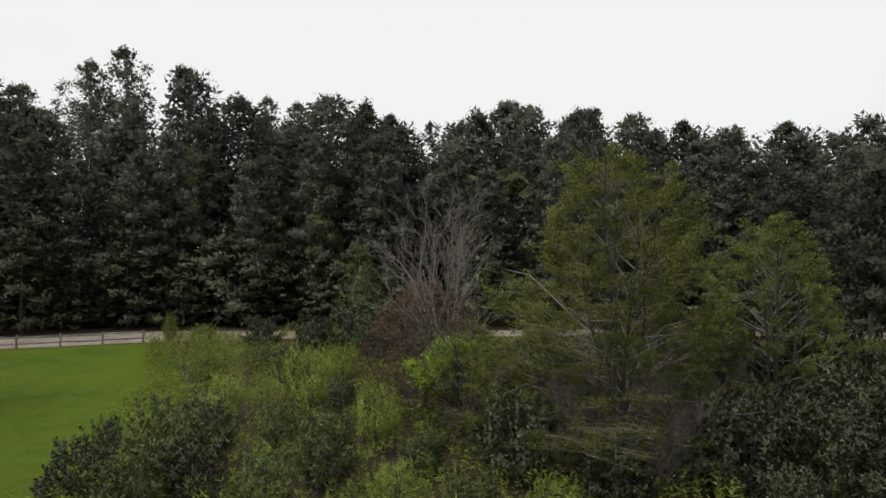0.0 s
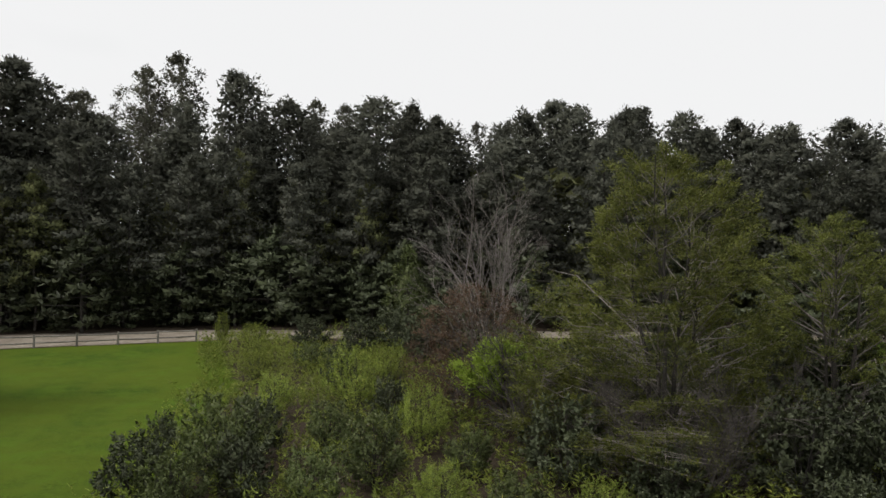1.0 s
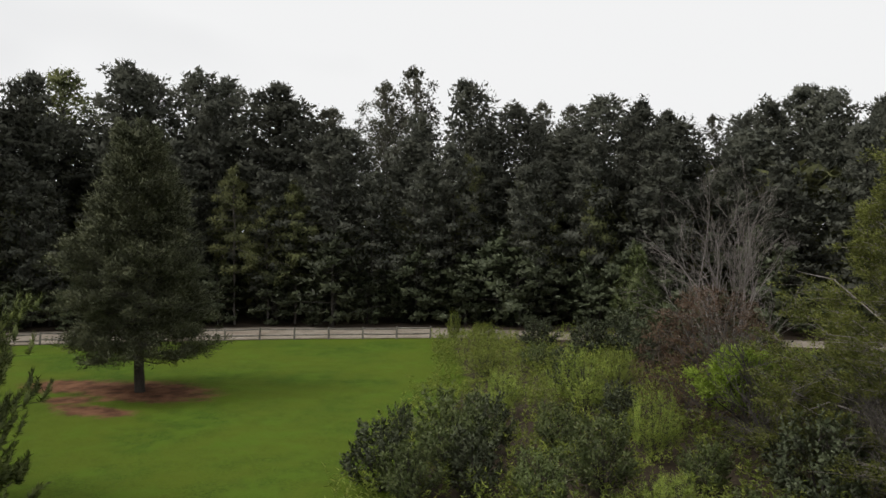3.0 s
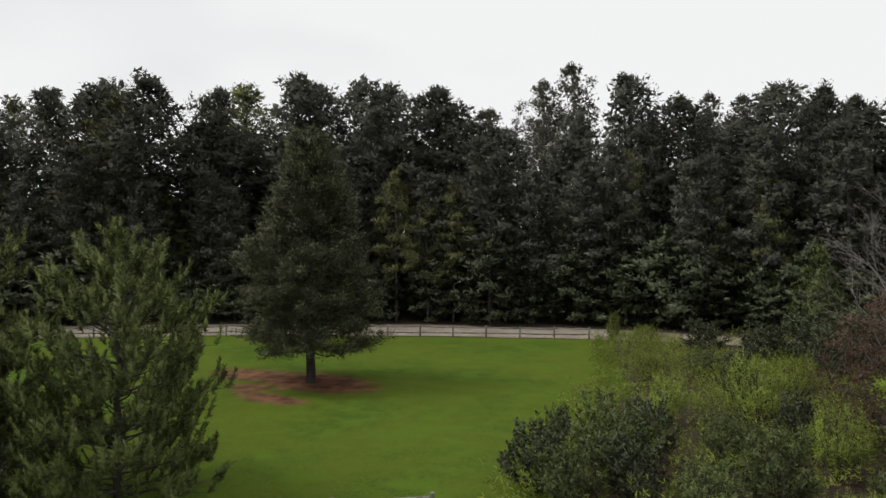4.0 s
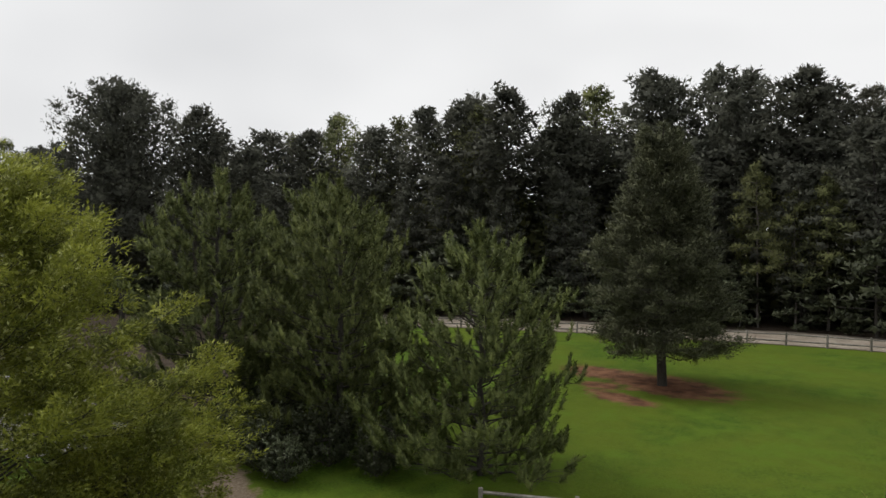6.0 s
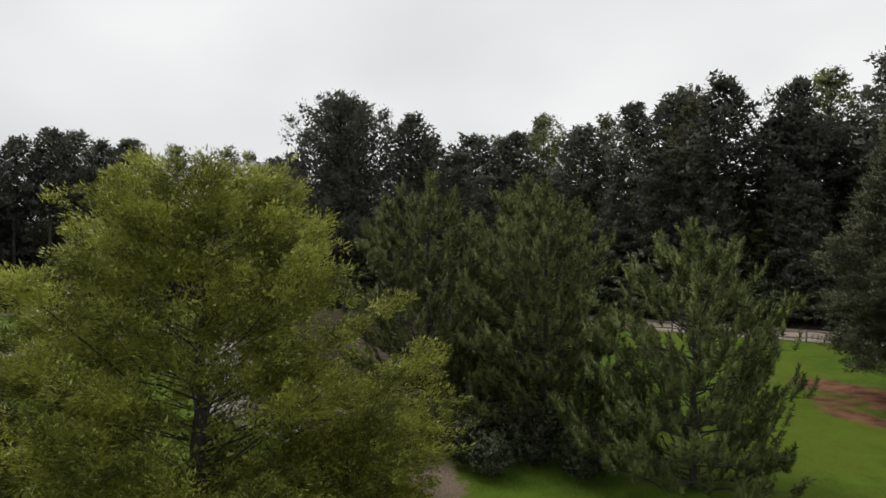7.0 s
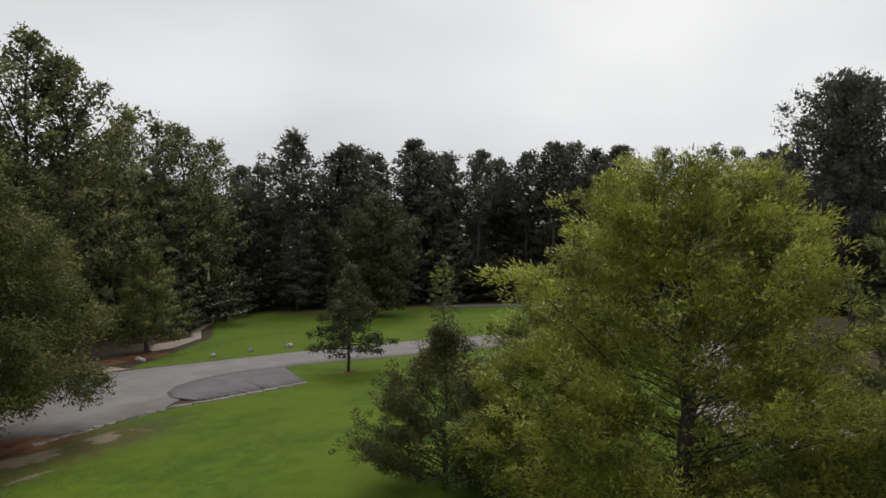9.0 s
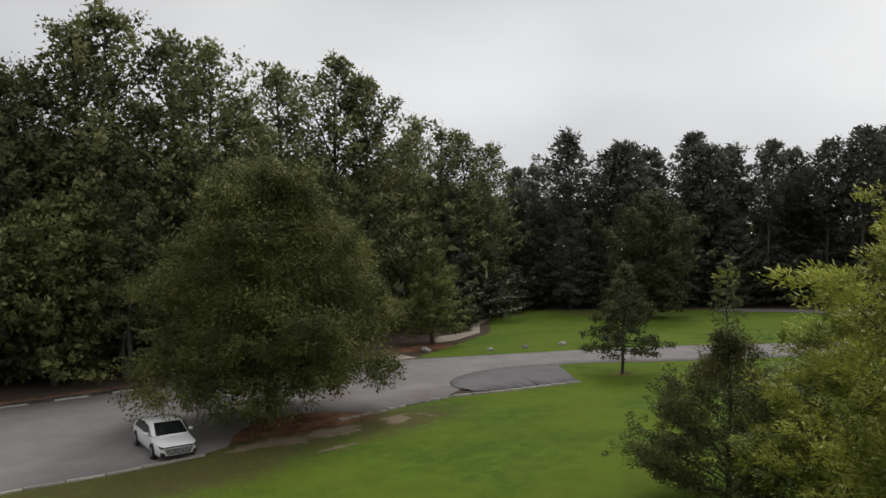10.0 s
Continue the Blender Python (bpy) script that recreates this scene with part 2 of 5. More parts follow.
def tubes(lines, sides=5):
    """Tapered tubes along polylines: each line is (points, radii)."""
    vs, fs, n = [], [], 0
    ring = np.arange(sides) * 2 * np.pi / sides
    for pts, radii in lines:
        pts = np.asarray(pts, float)
        k = len(pts)
        d = np.gradient(pts, axis=0)
        d /= np.linalg.norm(d, axis=1)[:, None] + 1e-9
        ref = np.where(np.abs(d[:, 2:3]) > 0.8, np.array([[1.0, 0, 0]]), np.array([[0, 0, 1.0]]))
        u = np.cross(d, ref)
        u /= np.linalg.norm(u, axis=1)[:, None] + 1e-9
        w = np.cross(d, u)
        r = np.asarray(radii, float)[:, None, None]
        v = pts[:, None, :] + r * (np.cos(ring)[None, :, None] * u[:, None, :] + np.sin(ring)[None, :, None] * w[:, None, :])
        vs.append(v.reshape(-1, 3))
        i = n + np.arange((k - 1) * sides).reshape(k - 1, sides)
        j = n + (np.arange(k - 1)[:, None] * sides + (np.arange(sides) + 1)[None, :] % sides)
        fs.append(np.stack([i, j, j + sides, i + sides], -1).reshape(-1, 4))
        n += k * sides
    return np.concatenate(vs), np.concatenate(fs)


def unit(v):
    return v / (np.linalg.norm(v, axis=-1, keepdims=True) + 1e-9)


def leaves(rng, centre, per, size, flat, length, width, up=0.3, out=0.6, tri=False, spray=False, away=None, soft=0.3):
    """Many small three-cornered leaves in round clumps about the centres, softly rounded clump by clump."""
    c = np.repeat(np.asarray(centre), per, axis=0)
    n = len(c)
    big = np.repeat(rng.uniform(0.6, 1.3, len(centre)), per)[:, None]
    off = unit(rng.normal(size=(n, 3))) * (rng.uniform(0.05, 1, n) ** 0.45)[:, None] * np.array([1, 1, flat]) * size * big
    if spray:
        axis = unit(unit(off) * out + rng.normal(size=(n, 3)) * 0.4 + np.array([0, 0, up]))
        side = unit(np.cross(axis, rng.normal(size=(n, 3))))
        face = np.cross(axis, side)
    else:
        face = unit(unit(off / np.array([1, 1, flat])) * out + rng.normal(size=(n, 3)) * 0.33 + np.array([0, 0, up]))
        axis = unit(np.cross(face, rng.normal(size=(n, 3))) + unit(off) * 0.7 - np.array([0, 0, 0.15]))
        side = unit(np.cross(face, axis))
    ln = (length * rng.uniform(0.6, 1.3, n))[:, None]
    wd = (width * rng.uniform(0.7, 1.25, n))[:, None]
    p = c + off
    v = np.stack([p - side * wd * 0.5, p + side * wd * 0.5 + axis * ln * 0.15, p + axis * ln], 1)
    round_off = unit(off / np.array([1, 1, flat])) * 0.8 + rng.normal(size=(n, 3)) * soft + np.array([0, 0, 0.35])
    if away is not None:
        round_off = round_off + 0.5 * np.repeat(away, per, axis=0)
    return triangles(v, unit(round_off))


def triangles(v, nrm):
    """Single triangles, each wound to the side of its rounded normal."""
    flip = (np.cross(v[:, 1] - v[:, 0], v[:, 2] - v[:, 0]) * nrm).sum(1) < 0
    v[flip] = v[flip][:, [0, 2, 1]]
    return v.reshape(-1, 3), np.arange(len(v) * 3).reshape(-1, 3), np.repeat(nrm, 3, axis=0)


def grow(seed, height, radius, shape, clumps, per, leaf, size, flat=0.6, first=0.1, limbs=40, rise=0.5, sag=0.0, trunk=0.2, depth=0.35, up=0.3, lean=0.02,
         twigs=True, stems=1, pads=0, fill=0, fill_leaf=(0.8, 0.5), core=0.55, thick=1.0, lobes=0.3, spray=False, bare=0, boughs=None, extra=(), soft=0.3, crook=0.045):
    """Stems, limbs, twigs and leaves of a tree as arrays. shape: pairs (height share, radius share) of the crown's outline; the leaf clumps lie
    near that outline, which swells and shrinks in lobes; limbs run out to them and twigs join the rest."""
    rng = np.random.default_rng(seed)
    hs, rs = (np.array(v, float) for v in zip(*shape))
    stem_lines, stem_tubes, limb_tubes, twig_tubes = [], [], [], []
    tops = [np.array([rng.normal() * lean * height, rng.normal() * lean * height, height * 0.96])]
    for k in range(stems - 1):
        a = k * 2.4 + rng.uniform(0, 1)
        tops.append(np.array([math.cos(a) * radius * 0.42, math.sin(a) * radius * 0.42, height * rng.uniform(0.7, 0.95)]))
    s = np.linspace(0, 1, 9)
    for top in tops:
        pts = s[:, None] * top[None, :]
        pts[:, :2] *= s[:, None] ** 0.8
        pts[1:-1, :2] += rng.normal(size=(7, 2)) * 0.006 * height
        stem_lines.append(pts)
        r = trunk * (1 - s) ** 0.85 + 0.012
        r[0] *= 1.25
        stem_tubes.append((pts, r * (1.0 if stems == 1 else 0.75)))

    def scatter(n, inner, outer, bottom, top=0.985):
        grid = np.linspace(bottom, top, 200)
        weight = np.cumsum(np.interp(grid, hs, rs) + 0.03)
        t = np.interp((np.arange(n) + rng.uniform(0, 1, n)) / n * weight[-1], weight, grid)
        a = np.arange(n) * 2.39996 + rng.normal(size=n) * 0.25
        bulge = np.array([noise.noise(Vector((math.cos(p) * 1.4 + seed, math.sin(p) * 1.4, q * height * 0.42))) + 0.5 * noise.noise(Vector((math.cos(p) * 3.1, math.sin(p) * 3.1 + seed, q * height * 0.9))) for p, q in zip(a, t)])
        r = radius * np.interp(t, hs, rs) * (1 + lobes * bulge) * (outer - (outer - inner) * rng.uniform(0, 1, n) ** 2)
        z = t * height
        if pads:
            z = (np.round(t * pads) + rng.normal(size=n) * 0.2) / pads * height
        middle = np.stack([np.interp(z, stem_lines[0][:, 2], stem_lines[0][:, k]) for k in range(2)], -1)
        return np.stack([middle[:, 0] + np.cos(a) * r, middle[:, 1] + np.sin(a) * r, z - sag * r + 0.25 * height * 0.0], -1)

    if boughs:
        many, wide, tall = boughs
        hubs = scatter(many, 1 - depth, 1.0, first)
        if extra:
            hubs = np.concatenate([hubs, np.array(extra, float)])
            many = len(hubs)
        pick = np.arange(clumps) % many
        grow_by = rng.uniform(0.65, 1.3, many)[pick][:, None]
        away = unit(np.concatenate([hubs[pick][:, :2], np.zeros((clumps, 1))], 1))
        toward = unit(rng.normal(size=(clumps, 3)) + 0.75 * away + np.array([0, 0, 0.5]))
        taper = (0.18 + 0.82 * np.clip(np.interp(hubs[pick][:, 2] / height, hs, rs) * 1.6, 0, 1))[:, None]
        centres = hubs[pick] + toward * np.array([wide, wide, tall]) * grow_by * taper * rng.uniform(0.7, 1.0, clumps)[:, None]
        centres[:, 2] = np.maximum(centres[:, 2], first * height * 0.9)
    else:
        hubs = centres = scatter(clumps, 1 - depth, 1.0, first)
    goals = hubs[rng.permutation(len(hubs))[:limbs]]
    if bare:
        goals = np.concatenate([goals, scatter(bare, 0.8, 1.1, first)])
    q = np.linspace(0, 1, 5)[:, None]
    for goal in goals:
        stem = stem_lines[int(np.argmin([np.hypot(*(np.array([np.interp(goal[2], l[:, 2], l[:, k]) for k in range(2)]) - goal[:2])) for l in stem_lines]))]
        foot = np.array([np.interp(goal[2], stem[:, 2], stem[:, k]) for k in range(2)])
        reach = float(np.hypot(*(goal[:2] - foot))) + 0.05
        z0 = min(max(goal[2] - rise * reach, 0.05 * height), 0.95 * stem[-1, 2])
        start = np.array([np.interp(z0, stem[:, 2], stem[:, k]) for k in range(2)] + [z0])
        line = start + (goal - start) * q
        line[:, 2] += (sag + 0.1) * reach * np.sin(q[:, 0] * np.pi)
        line[1:-1] += rng.normal(size=(3, 3)) * crook * reach
        r0 = min(trunk * 0.35, 0.008 + 0.012 * reach) * thick
        limb_tubes.append((line, np.linspace(r0, 0.006, 5)))
    if twigs and limb_tubes:
        nodes = np.concatenate([np.asarray(l)[1:4] for l, _ in limb_tubes])
        for c in centres:
            cost = np.linalg.norm(nodes - c, axis=1) + 0.6 * np.maximum(0, nodes[:, 2] - c[2])
            on = nodes[int(np.argmin(cost))]
            twig_tubes.append(([on, on * 0.45 + c * 0.55 + np.array([0, 0, 0.06]), c], [0.014 * thick, 0.01 * thick, 0.004]))
    centres = np.concatenate([centres, [[*tops[0][:2], height * 0.97]]])
    away = unit((centres - np.array([0, 0, 0.45 * height])) * np.array([1, 1, 0.5]))
    crown = leaves(rng, centres, per, size, flat, leaf[0], leaf[1], up, spray=spray, away=away, soft=soft) if per else None
    if fill:
        for many, bottom, top, part_core, shrink in ((fill, first + 0.06, 0.85, core, 1.0), (int(fill * 0.5), 0.78, 0.965, 0.95, 0.62)):
            inside_points = scatter(many, 0.0, part_core, bottom, top)
            away = unit((inside_points - np.array([0, 0, 0.45 * height])) * np.array([1, 1, 0.5]))
            v, f, nrm = leaves(rng, inside_points, 1, 0.2 * shrink, 1.0, fill_leaf[0] * shrink, fill_leaf[1] * shrink, 0.0, away=2 * away)
            crown = (np.concatenate([crown[0], v]), np.concatenate([crown[1], f + len(crown[0])]), np.concatenate([crown[2], nrm]))
    return stem_tubes, limb_tubes, twig_tubes, crown


def join(meshes):
    """Several (vertices, triangles, normals) as one."""
    at, vs, fs, ns = 0, [], [], []
    for v, f, n in meshes:
        vs.append(v)
        fs.append(f + at)
        ns.append(n)
        at += len(v)
    return np.concatenate(vs), np.concatenate(fs), np.concatenate(ns)


def needles_on(rng, centre, along_axis, radii, per, length, width, up=0.5, rough=0.25, bias=None):
    """Clumps of thin needles or leaves. radii: along the axis, across it, upright."""
    c = np.repeat(np.asarray(centre, float), per, axis=0)
    a = np.repeat(unit(np.asarray(along_axis, float)), per, axis=0)
    r = np.repeat(np.asarray(radii, float), per, axis=0)
    n = len(c)
    side = unit(np.cross(np.tile([0.0, 0.0, 1.0], (n, 1)), a) + 1e-6)
    top = np.cross(a, side)
    d = unit(rng.normal(size=(n, 3)) + np.array([0.25, 0, 0.25]))
    q = d * r * (rng.uniform(0.05, 1.1, n) ** 0.5)[:, None]
    p = c + q[:, :1] * a + q[:, 1:2] * side + q[:, 2:] * top
    w = d / r
    out = unit(w[:, :1] * a + w[:, 1:2] * side + w[:, 2:] * top)
    tip = unit(out * 0.6 + np.array([0, 0, up]) + rng.normal(size=(n, 3)) * 0.5)
    flatwise = unit(np.cross(tip, rng.normal(size=(n, 3))))
    ln = (length * rng.uniform(0.6, 1.3, n))[:, None]
    v = np.stack([p - flatwise * width / 2, p + flatwise * width / 2 + tip * ln * 0.25, p + tip * ln], 1)
    if bias is not None:
        out = out * 0.6 + 0.7 * np.repeat(bias, per, axis=0)
    return triangles(v, unit(out + np.array([0, 0, 0.25]) + rng.normal(size=(n, 3)) * rough))


def wood_tree(seed, height, radius, shape, first, boughs, slope, droop, pad, leaf, per, trunk=0.2, lobes=0.3, top=5, rough=0.14, lean=0.015, fill=700, deep_leaf=(0.48, 0.33)):
    """A forest tree: boughs round the stem, each with one to three clumps. slope, and pad's upright share: pairs from the lowest bough to the top."""
    rng = np.random.default_rng(seed)
    hs, rs = (np.array(v, float) for v in zip(*shape))
    s = np.linspace(0, 1, 9)
    bend = rng.normal(size=2) * lean * height
    stem = np.stack([bend[0] * s ** 1.6, bend[1] * s ** 1.6, s * height * 0.97], -1)
    stem[1:-1, :2] += rng.normal(size=(7, 2)) * 0.004 * height
    limbs, centre, axis, radii = [], [], [], []
    for k in range(boughs):
        u = ((k + rng.uniform(0, 1)) / boughs) ** 0.9
        z0 = (first + (0.965 - first) * u) * height
        a = k * 2.39996 + rng.normal() * 0.3
        bulge = noise.noise(Vector((math.cos(a) * 1.3 + seed, math.sin(a) * 1.3, z0 * 0.3)))
        reach = radius * np.interp(u, hs, rs) * rng.uniform(0.72, 1.12) * (1 + lobes * 2 * bulge)
        foot = np.array([np.interp(z0, stem[:, 2], stem[:, 0]), np.interp(z0, stem[:, 2], stem[:, 1]), 0])
        out, side = np.array([math.cos(a), math.sin(a), 0]), np.array([-math.sin(a), math.cos(a), 0])
        rise = slope[0] + (slope[1] - slope[0]) * u + rng.normal() * 0.08
        sink = droop * (1 - u)
        z0 = max(z0 - reach * (rise - sink) * 0.85, 0.3 * first * height + 0.3)

        def at(q):
            return foot + out * reach * q + np.array([0, 0, z0 + reach * (rise * q - sink * q * q)])

        limbs.append((np.array([at(q) for q in (0, 0.3, 0.6, 0.8, 0.95)]), np.linspace(0.02 + 0.012 * reach, 0.012, 5)))
        steps = (0.9,) if reach < 1.1 else (0.5, 0.92) if reach < 2.4 else (0.38, 0.68, 0.95)
        for q in steps:
            size = pad[0] * rng.uniform(0.7, 1.25) * (0.6 + 0.4 * min(1, reach / radius * 1.4)) * (1.12 - 0.2 * q)
            centre.append(at(q) + side * rng.normal() * 0.16 * reach + np.array([0, 0, rng.normal() * 0.12]))
            axis.append(out + np.array([0, 0, rise - 2 * sink * q]))
            radii.append((size, size * rng.uniform(0.65, 0.95), size * (pad[1] + (pad[2] - pad[1]) * u) * rng.uniform(0.8, 1.2)))
    for k in range(top):
        size = pad[0] * rng.uniform(0.5, 0.8)
        centre.append(stem[-1] + np.array([rng.normal() * 0.35, rng.normal() * 0.35, -rng.uniform(-0.1, 1.1)]))
        axis.append((rng.normal(), rng.normal(), 0.3))
        radii.append((size * 0.75, size * 0.75, size * 1.25))
    # the inside of the crown, out to four fifths of its outline
    u = rng.uniform(0, 1, fill)
    a = rng.uniform(0, 2 * np.pi, fill)
    r = radius * np.interp(u, hs, rs) * 0.82 * np.sqrt(rng.uniform(0, 1, fill))
    z = (first + (0.96 - first) * u) * height
    inner = np.stack([np.interp(z, stem[:, 2], stem[:, 0]) + np.cos(a) * r, np.interp(z, stem[:, 2], stem[:, 1]) + np.sin(a) * r, z], -1)
    away = unit(np.stack([np.cos(a), np.sin(a), 0.3 + 0 * a], -1))
    whole = unit(np.array(centre) * np.array([1, 1, 0]) + np.array([0, 0, 0.4]))
    deep = [needles_on(rng, centre, axis, np.array(radii) * 0.56, 24, deep_leaf[0], deep_leaf[1], up=0.1, rough=0.1, bias=whole), needles_on(rng, inner, away, np.full((fill, 3), 0.25), 1, deep_leaf[0], deep_leaf[1], rough=0.12)]
    crown = join([needles_on(rng, centre, axis, radii, per, *leaf, rough=rough, bias=whole)] + deep)
    return [(stem, trunk * (1 - s) ** 0.8 + 0.015)], limbs, [], crown


def shoot_tree(seed, height, radius, shape, branches, trunk, first=0.05, slope=(0.1, 0.5), curl=(0.12, 0.57), dense=9.5, inner=0.22, swing=0.17, lift=0.16, aim=(0.3, 0.5, 0.75), shoot=(0.25, 0.55), fat=0.1,
               leaf=(0.19, 0.026), per=30, lobes=0.2, whorl=0, stems=1, stem_spread=0.3, crook=0.03, thick=1.0, extra=(), top=24, sprigs=0, puff=None, wind=0.4, fill=0, fill_leaf=(0.28, 0.18)):
    """A tree of branches set with leafy shoots. slope, curl: pairs from the lowest branch to the top; aim: how far shoots point outward, sideways and up;
    inner: where along a branch the shoots begin; puff: (radius, flatness) of leaf clumps instead of shoots, wind: how far their leaves lie at random; extra: further branches as (height, heading, length)."""
    rng = np.random.default_rng(seed)
    hs, rs = (np.array(v, float) for v in zip(*shape))
    s = np.linspace(0, 1, 9)
    stem_lines = []
    for k in range(stems):
        a = k * 2.4 + seed
        far = 0 if k == 0 else radius * stem_spread * rng.uniform(0.6, 1.2)
        tall = height * (0.96 if k == 0 else rng.uniform(0.68, 0.93))
        line = np.stack([math.cos(a) * far * s ** 0.8, math.sin(a) * far * s ** 0.8, s * tall], -1)
        line[1:, :2] += rng.normal(size=(8, 2)) * 0.006 * height
        stem_lines.append(line)
    limbs, twigs, feet, ways = [], [], [], []
    q = np.linspace(0, 1, 5)[:, None]
    plan = []
    for k in range(branches):
        t = first + (0.95 - first) * (((k // 5) * 5 + rng.uniform(0, 1.5)) / branches if whorl else ((k + rng.uniform(0, 1)) / branches) ** 0.95)
        a = k * 2 * np.pi / 5 + (k // 5) * 0.7 + rng.normal() * 0.2 if whorl else k * 2.39996 + rng.normal() * 0.3
        bulge = noise.noise(Vector((math.cos(a) * 1.5 + seed, math.sin(a) * 1.5, t * height * 0.4)))
        plan.append((t, a, radius * np.interp(t, hs, rs) * rng.uniform(0.75, 1.12) * min(1.22, 1 + 2 * lobes * bulge)))
    plan += [(z / height, math.radians(h), far) for z, h, far in extra]
    for t, a, far in plan:
        out, side = np.array([math.cos(a), math.sin(a), 0]), np.array([-math.sin(a), math.cos(a), 0])
        z = t * height * 0.96
        reach_to = out * far
        line0 = stem_lines[0] if stems == 1 else min(stem_lines, key=lambda l: np.hypot(np.interp(z, l[:, 2], l[:, 0]) - reach_to[0] * 0.6, np.interp(z, l[:, 2], l[:, 1]) - reach_to[1] * 0.6) + 4 * max(0, z - l[-1, 2]))
        grown = np.array([np.interp(z, line0[:, 2], line0[:, 0]), np.interp(z, line0[:, 2], line0[:, 1]), 0])
        grown[:2] *= 0.9
        span = reach_to - grown
        length = float(np.hypot(span[0], span[1])) + 0.1
        rise = slope[0] + (slope[1] - slope[0]) * t
        bow = curl[0] + (curl[1] - curl[0]) * t
        end_z = length * (rise + bow)
        z0 = z - 0.8 * end_z
        z0 = min(max(z0, 0.03 * height), line0[-1, 2])
        foot = np.array([np.interp(z0, line0[:, 2], line0[:, 0]), np.interp(z0, line0[:, 2], line0[:, 1]), z0])
        span = reach_to - foot * np.array([1, 1, 0])
        line = foot + span * q + np.array([0, 0, 1]) * length * (rise * q + bow * q ** 2.2)
        line[1:-1] += rng.normal(size=(3, 3)) * crook * length
        limbs.append((line, np.linspace((0.012 + 0.012 * length) * thick, 0.008, 5)))
        for m in range(int(4 + length * dense)):
            u = inner + (1 - inner) * rng.uniform(0, 1) ** 0.6
            on = np.array([np.interp(u, q[:, 0], line[:, d]) for d in range(3)])
            off = rng.normal() * swing * length * (1.25 - 0.7 * u)
            base = on + side * off + out * abs(off) * 0.5 + np.array([0, 0, rng.normal() * lift * 0.6 + lift * 0.5])
            feet.append(base)
            ways.append(unit(out * aim[0] + side * np.sign(off) * aim[1] * rng.uniform(0, 1) + np.array([0, 0, aim[2] + 0.4 * t]) + rng.normal(size=3) * 0.2))
            twigs.append(([on, base], [0.011 * thick, 0.006 * thick]))
    for m in range(top):
        feet.append(stem_lines[0][-1] + np.array([rng.normal() * 0.12, rng.normal() * 0.12, -rng.uniform(0, 0.1) * height]))
        ways.append(unit(np.array([rng.normal() * 0.4, rng.normal() * 0.4, 1.0])))
    feet, ways = np.array(feet), np.array(ways)
    long = rng.uniform(*shoot, len(ways))
    if sprigs:
        pick = rng.permutation(len(ways))[:sprigs]
        long[pick] *= 1.7
        ways[pick] = unit(ways[pick] + unit(feet[pick] - np.array([0, 0, 0.3 * height])) * 0.8)
    meshes = []
    if fat:
        # the dense heart of each shoot: a slim spindle
        k = len(ways)
        x = unit(np.cross(ways, rng.normal(size=(k, 3))))
        y = np.cross(ways, x)
        mid = feet + ways * (long * 0.45)[:, None]
        r = (fat * rng.uniform(0.7, 1.3, k))[:, None]
        v = np.stack([feet, feet + ways * (long * 0.98)[:, None], mid + x * r, mid + y * r, mid - x * r, mid - y * r], 1)
        n = unit(np.stack([-ways, ways, x, y, -x, -y], 1) + np.array([0, 0, 0.25]) + 0.5 * unit(feet - np.array([0, 0, 0.35 * height]))[:, None, :])
        f = np.array([[0, 3, 2], [0, 4, 3], [0, 5, 4], [0, 2, 5], [1, 2, 3], [1, 3, 4], [1, 4, 5], [1, 5, 2]])
        meshes.append((v.reshape(-1, 3), (np.arange(k)[:, None, None] * 6 + f[None]).reshape(-1, 3), n.reshape(-1, 3)))
    way = np.repeat(ways, per, axis=0)
    n = len(way)
    ln = (leaf[0] * rng.uniform(0.7, 1.2, n))[:, None]
    if puff:
        big = np.repeat(rng.uniform(0.6, 1.35, len(ways)), per)[:, None]
        spin = unit(rng.normal(size=(n, 3)))
        off = spin * (rng.uniform(0.02, 1, n) ** 0.42)[:, None] * puff[0] * big * np.array([1, 1, puff[1]])
        if sprigs:
            long = np.repeat(np.isin(np.arange(len(ways)), pick), per)[:, None]
            off = np.where(long, way * rng.uniform(0, 0.9, n)[:, None] + spin * 0.07, off)
        p = np.repeat(feet, per, axis=0) + off
        tip = unit(way + spin * 0.7 + rng.normal(size=(n, 3)) * wind)
        lie_on = spin * 0.85 + np.array([0, 0, 0.4]) + rng.normal(size=(n, 3)) * 0.25
    else:
        u = rng.uniform(0, 1, n)[:, None]
        spin = unit(np.cross(way, rng.normal(size=(n, 3))))
        tip = unit(way * (0.35 + 1.0 * u ** 2) + spin * (1.1 - 0.5 * u ** 2))
        p = np.repeat(feet, per, axis=0) + way * np.repeat(long, per)[:, None] * u
        lie_on = spin * 0.6 + way * 0.35 + np.array([0, 0, 0.3]) + rng.normal(size=(n, 3)) * 0.2
    flatwise = unit(np.cross(tip, rng.normal(size=(n, 3))))
    v = np.stack([p - flatwise * leaf[1] / 2, p + flatwise * leaf[1] / 2 + tip * ln * 0.3, p + tip * ln], 1)
    meshes.append(triangles(v, unit(lie_on + unit(p - np.array([0, 0, 0.4 * height])) * 0.45)))
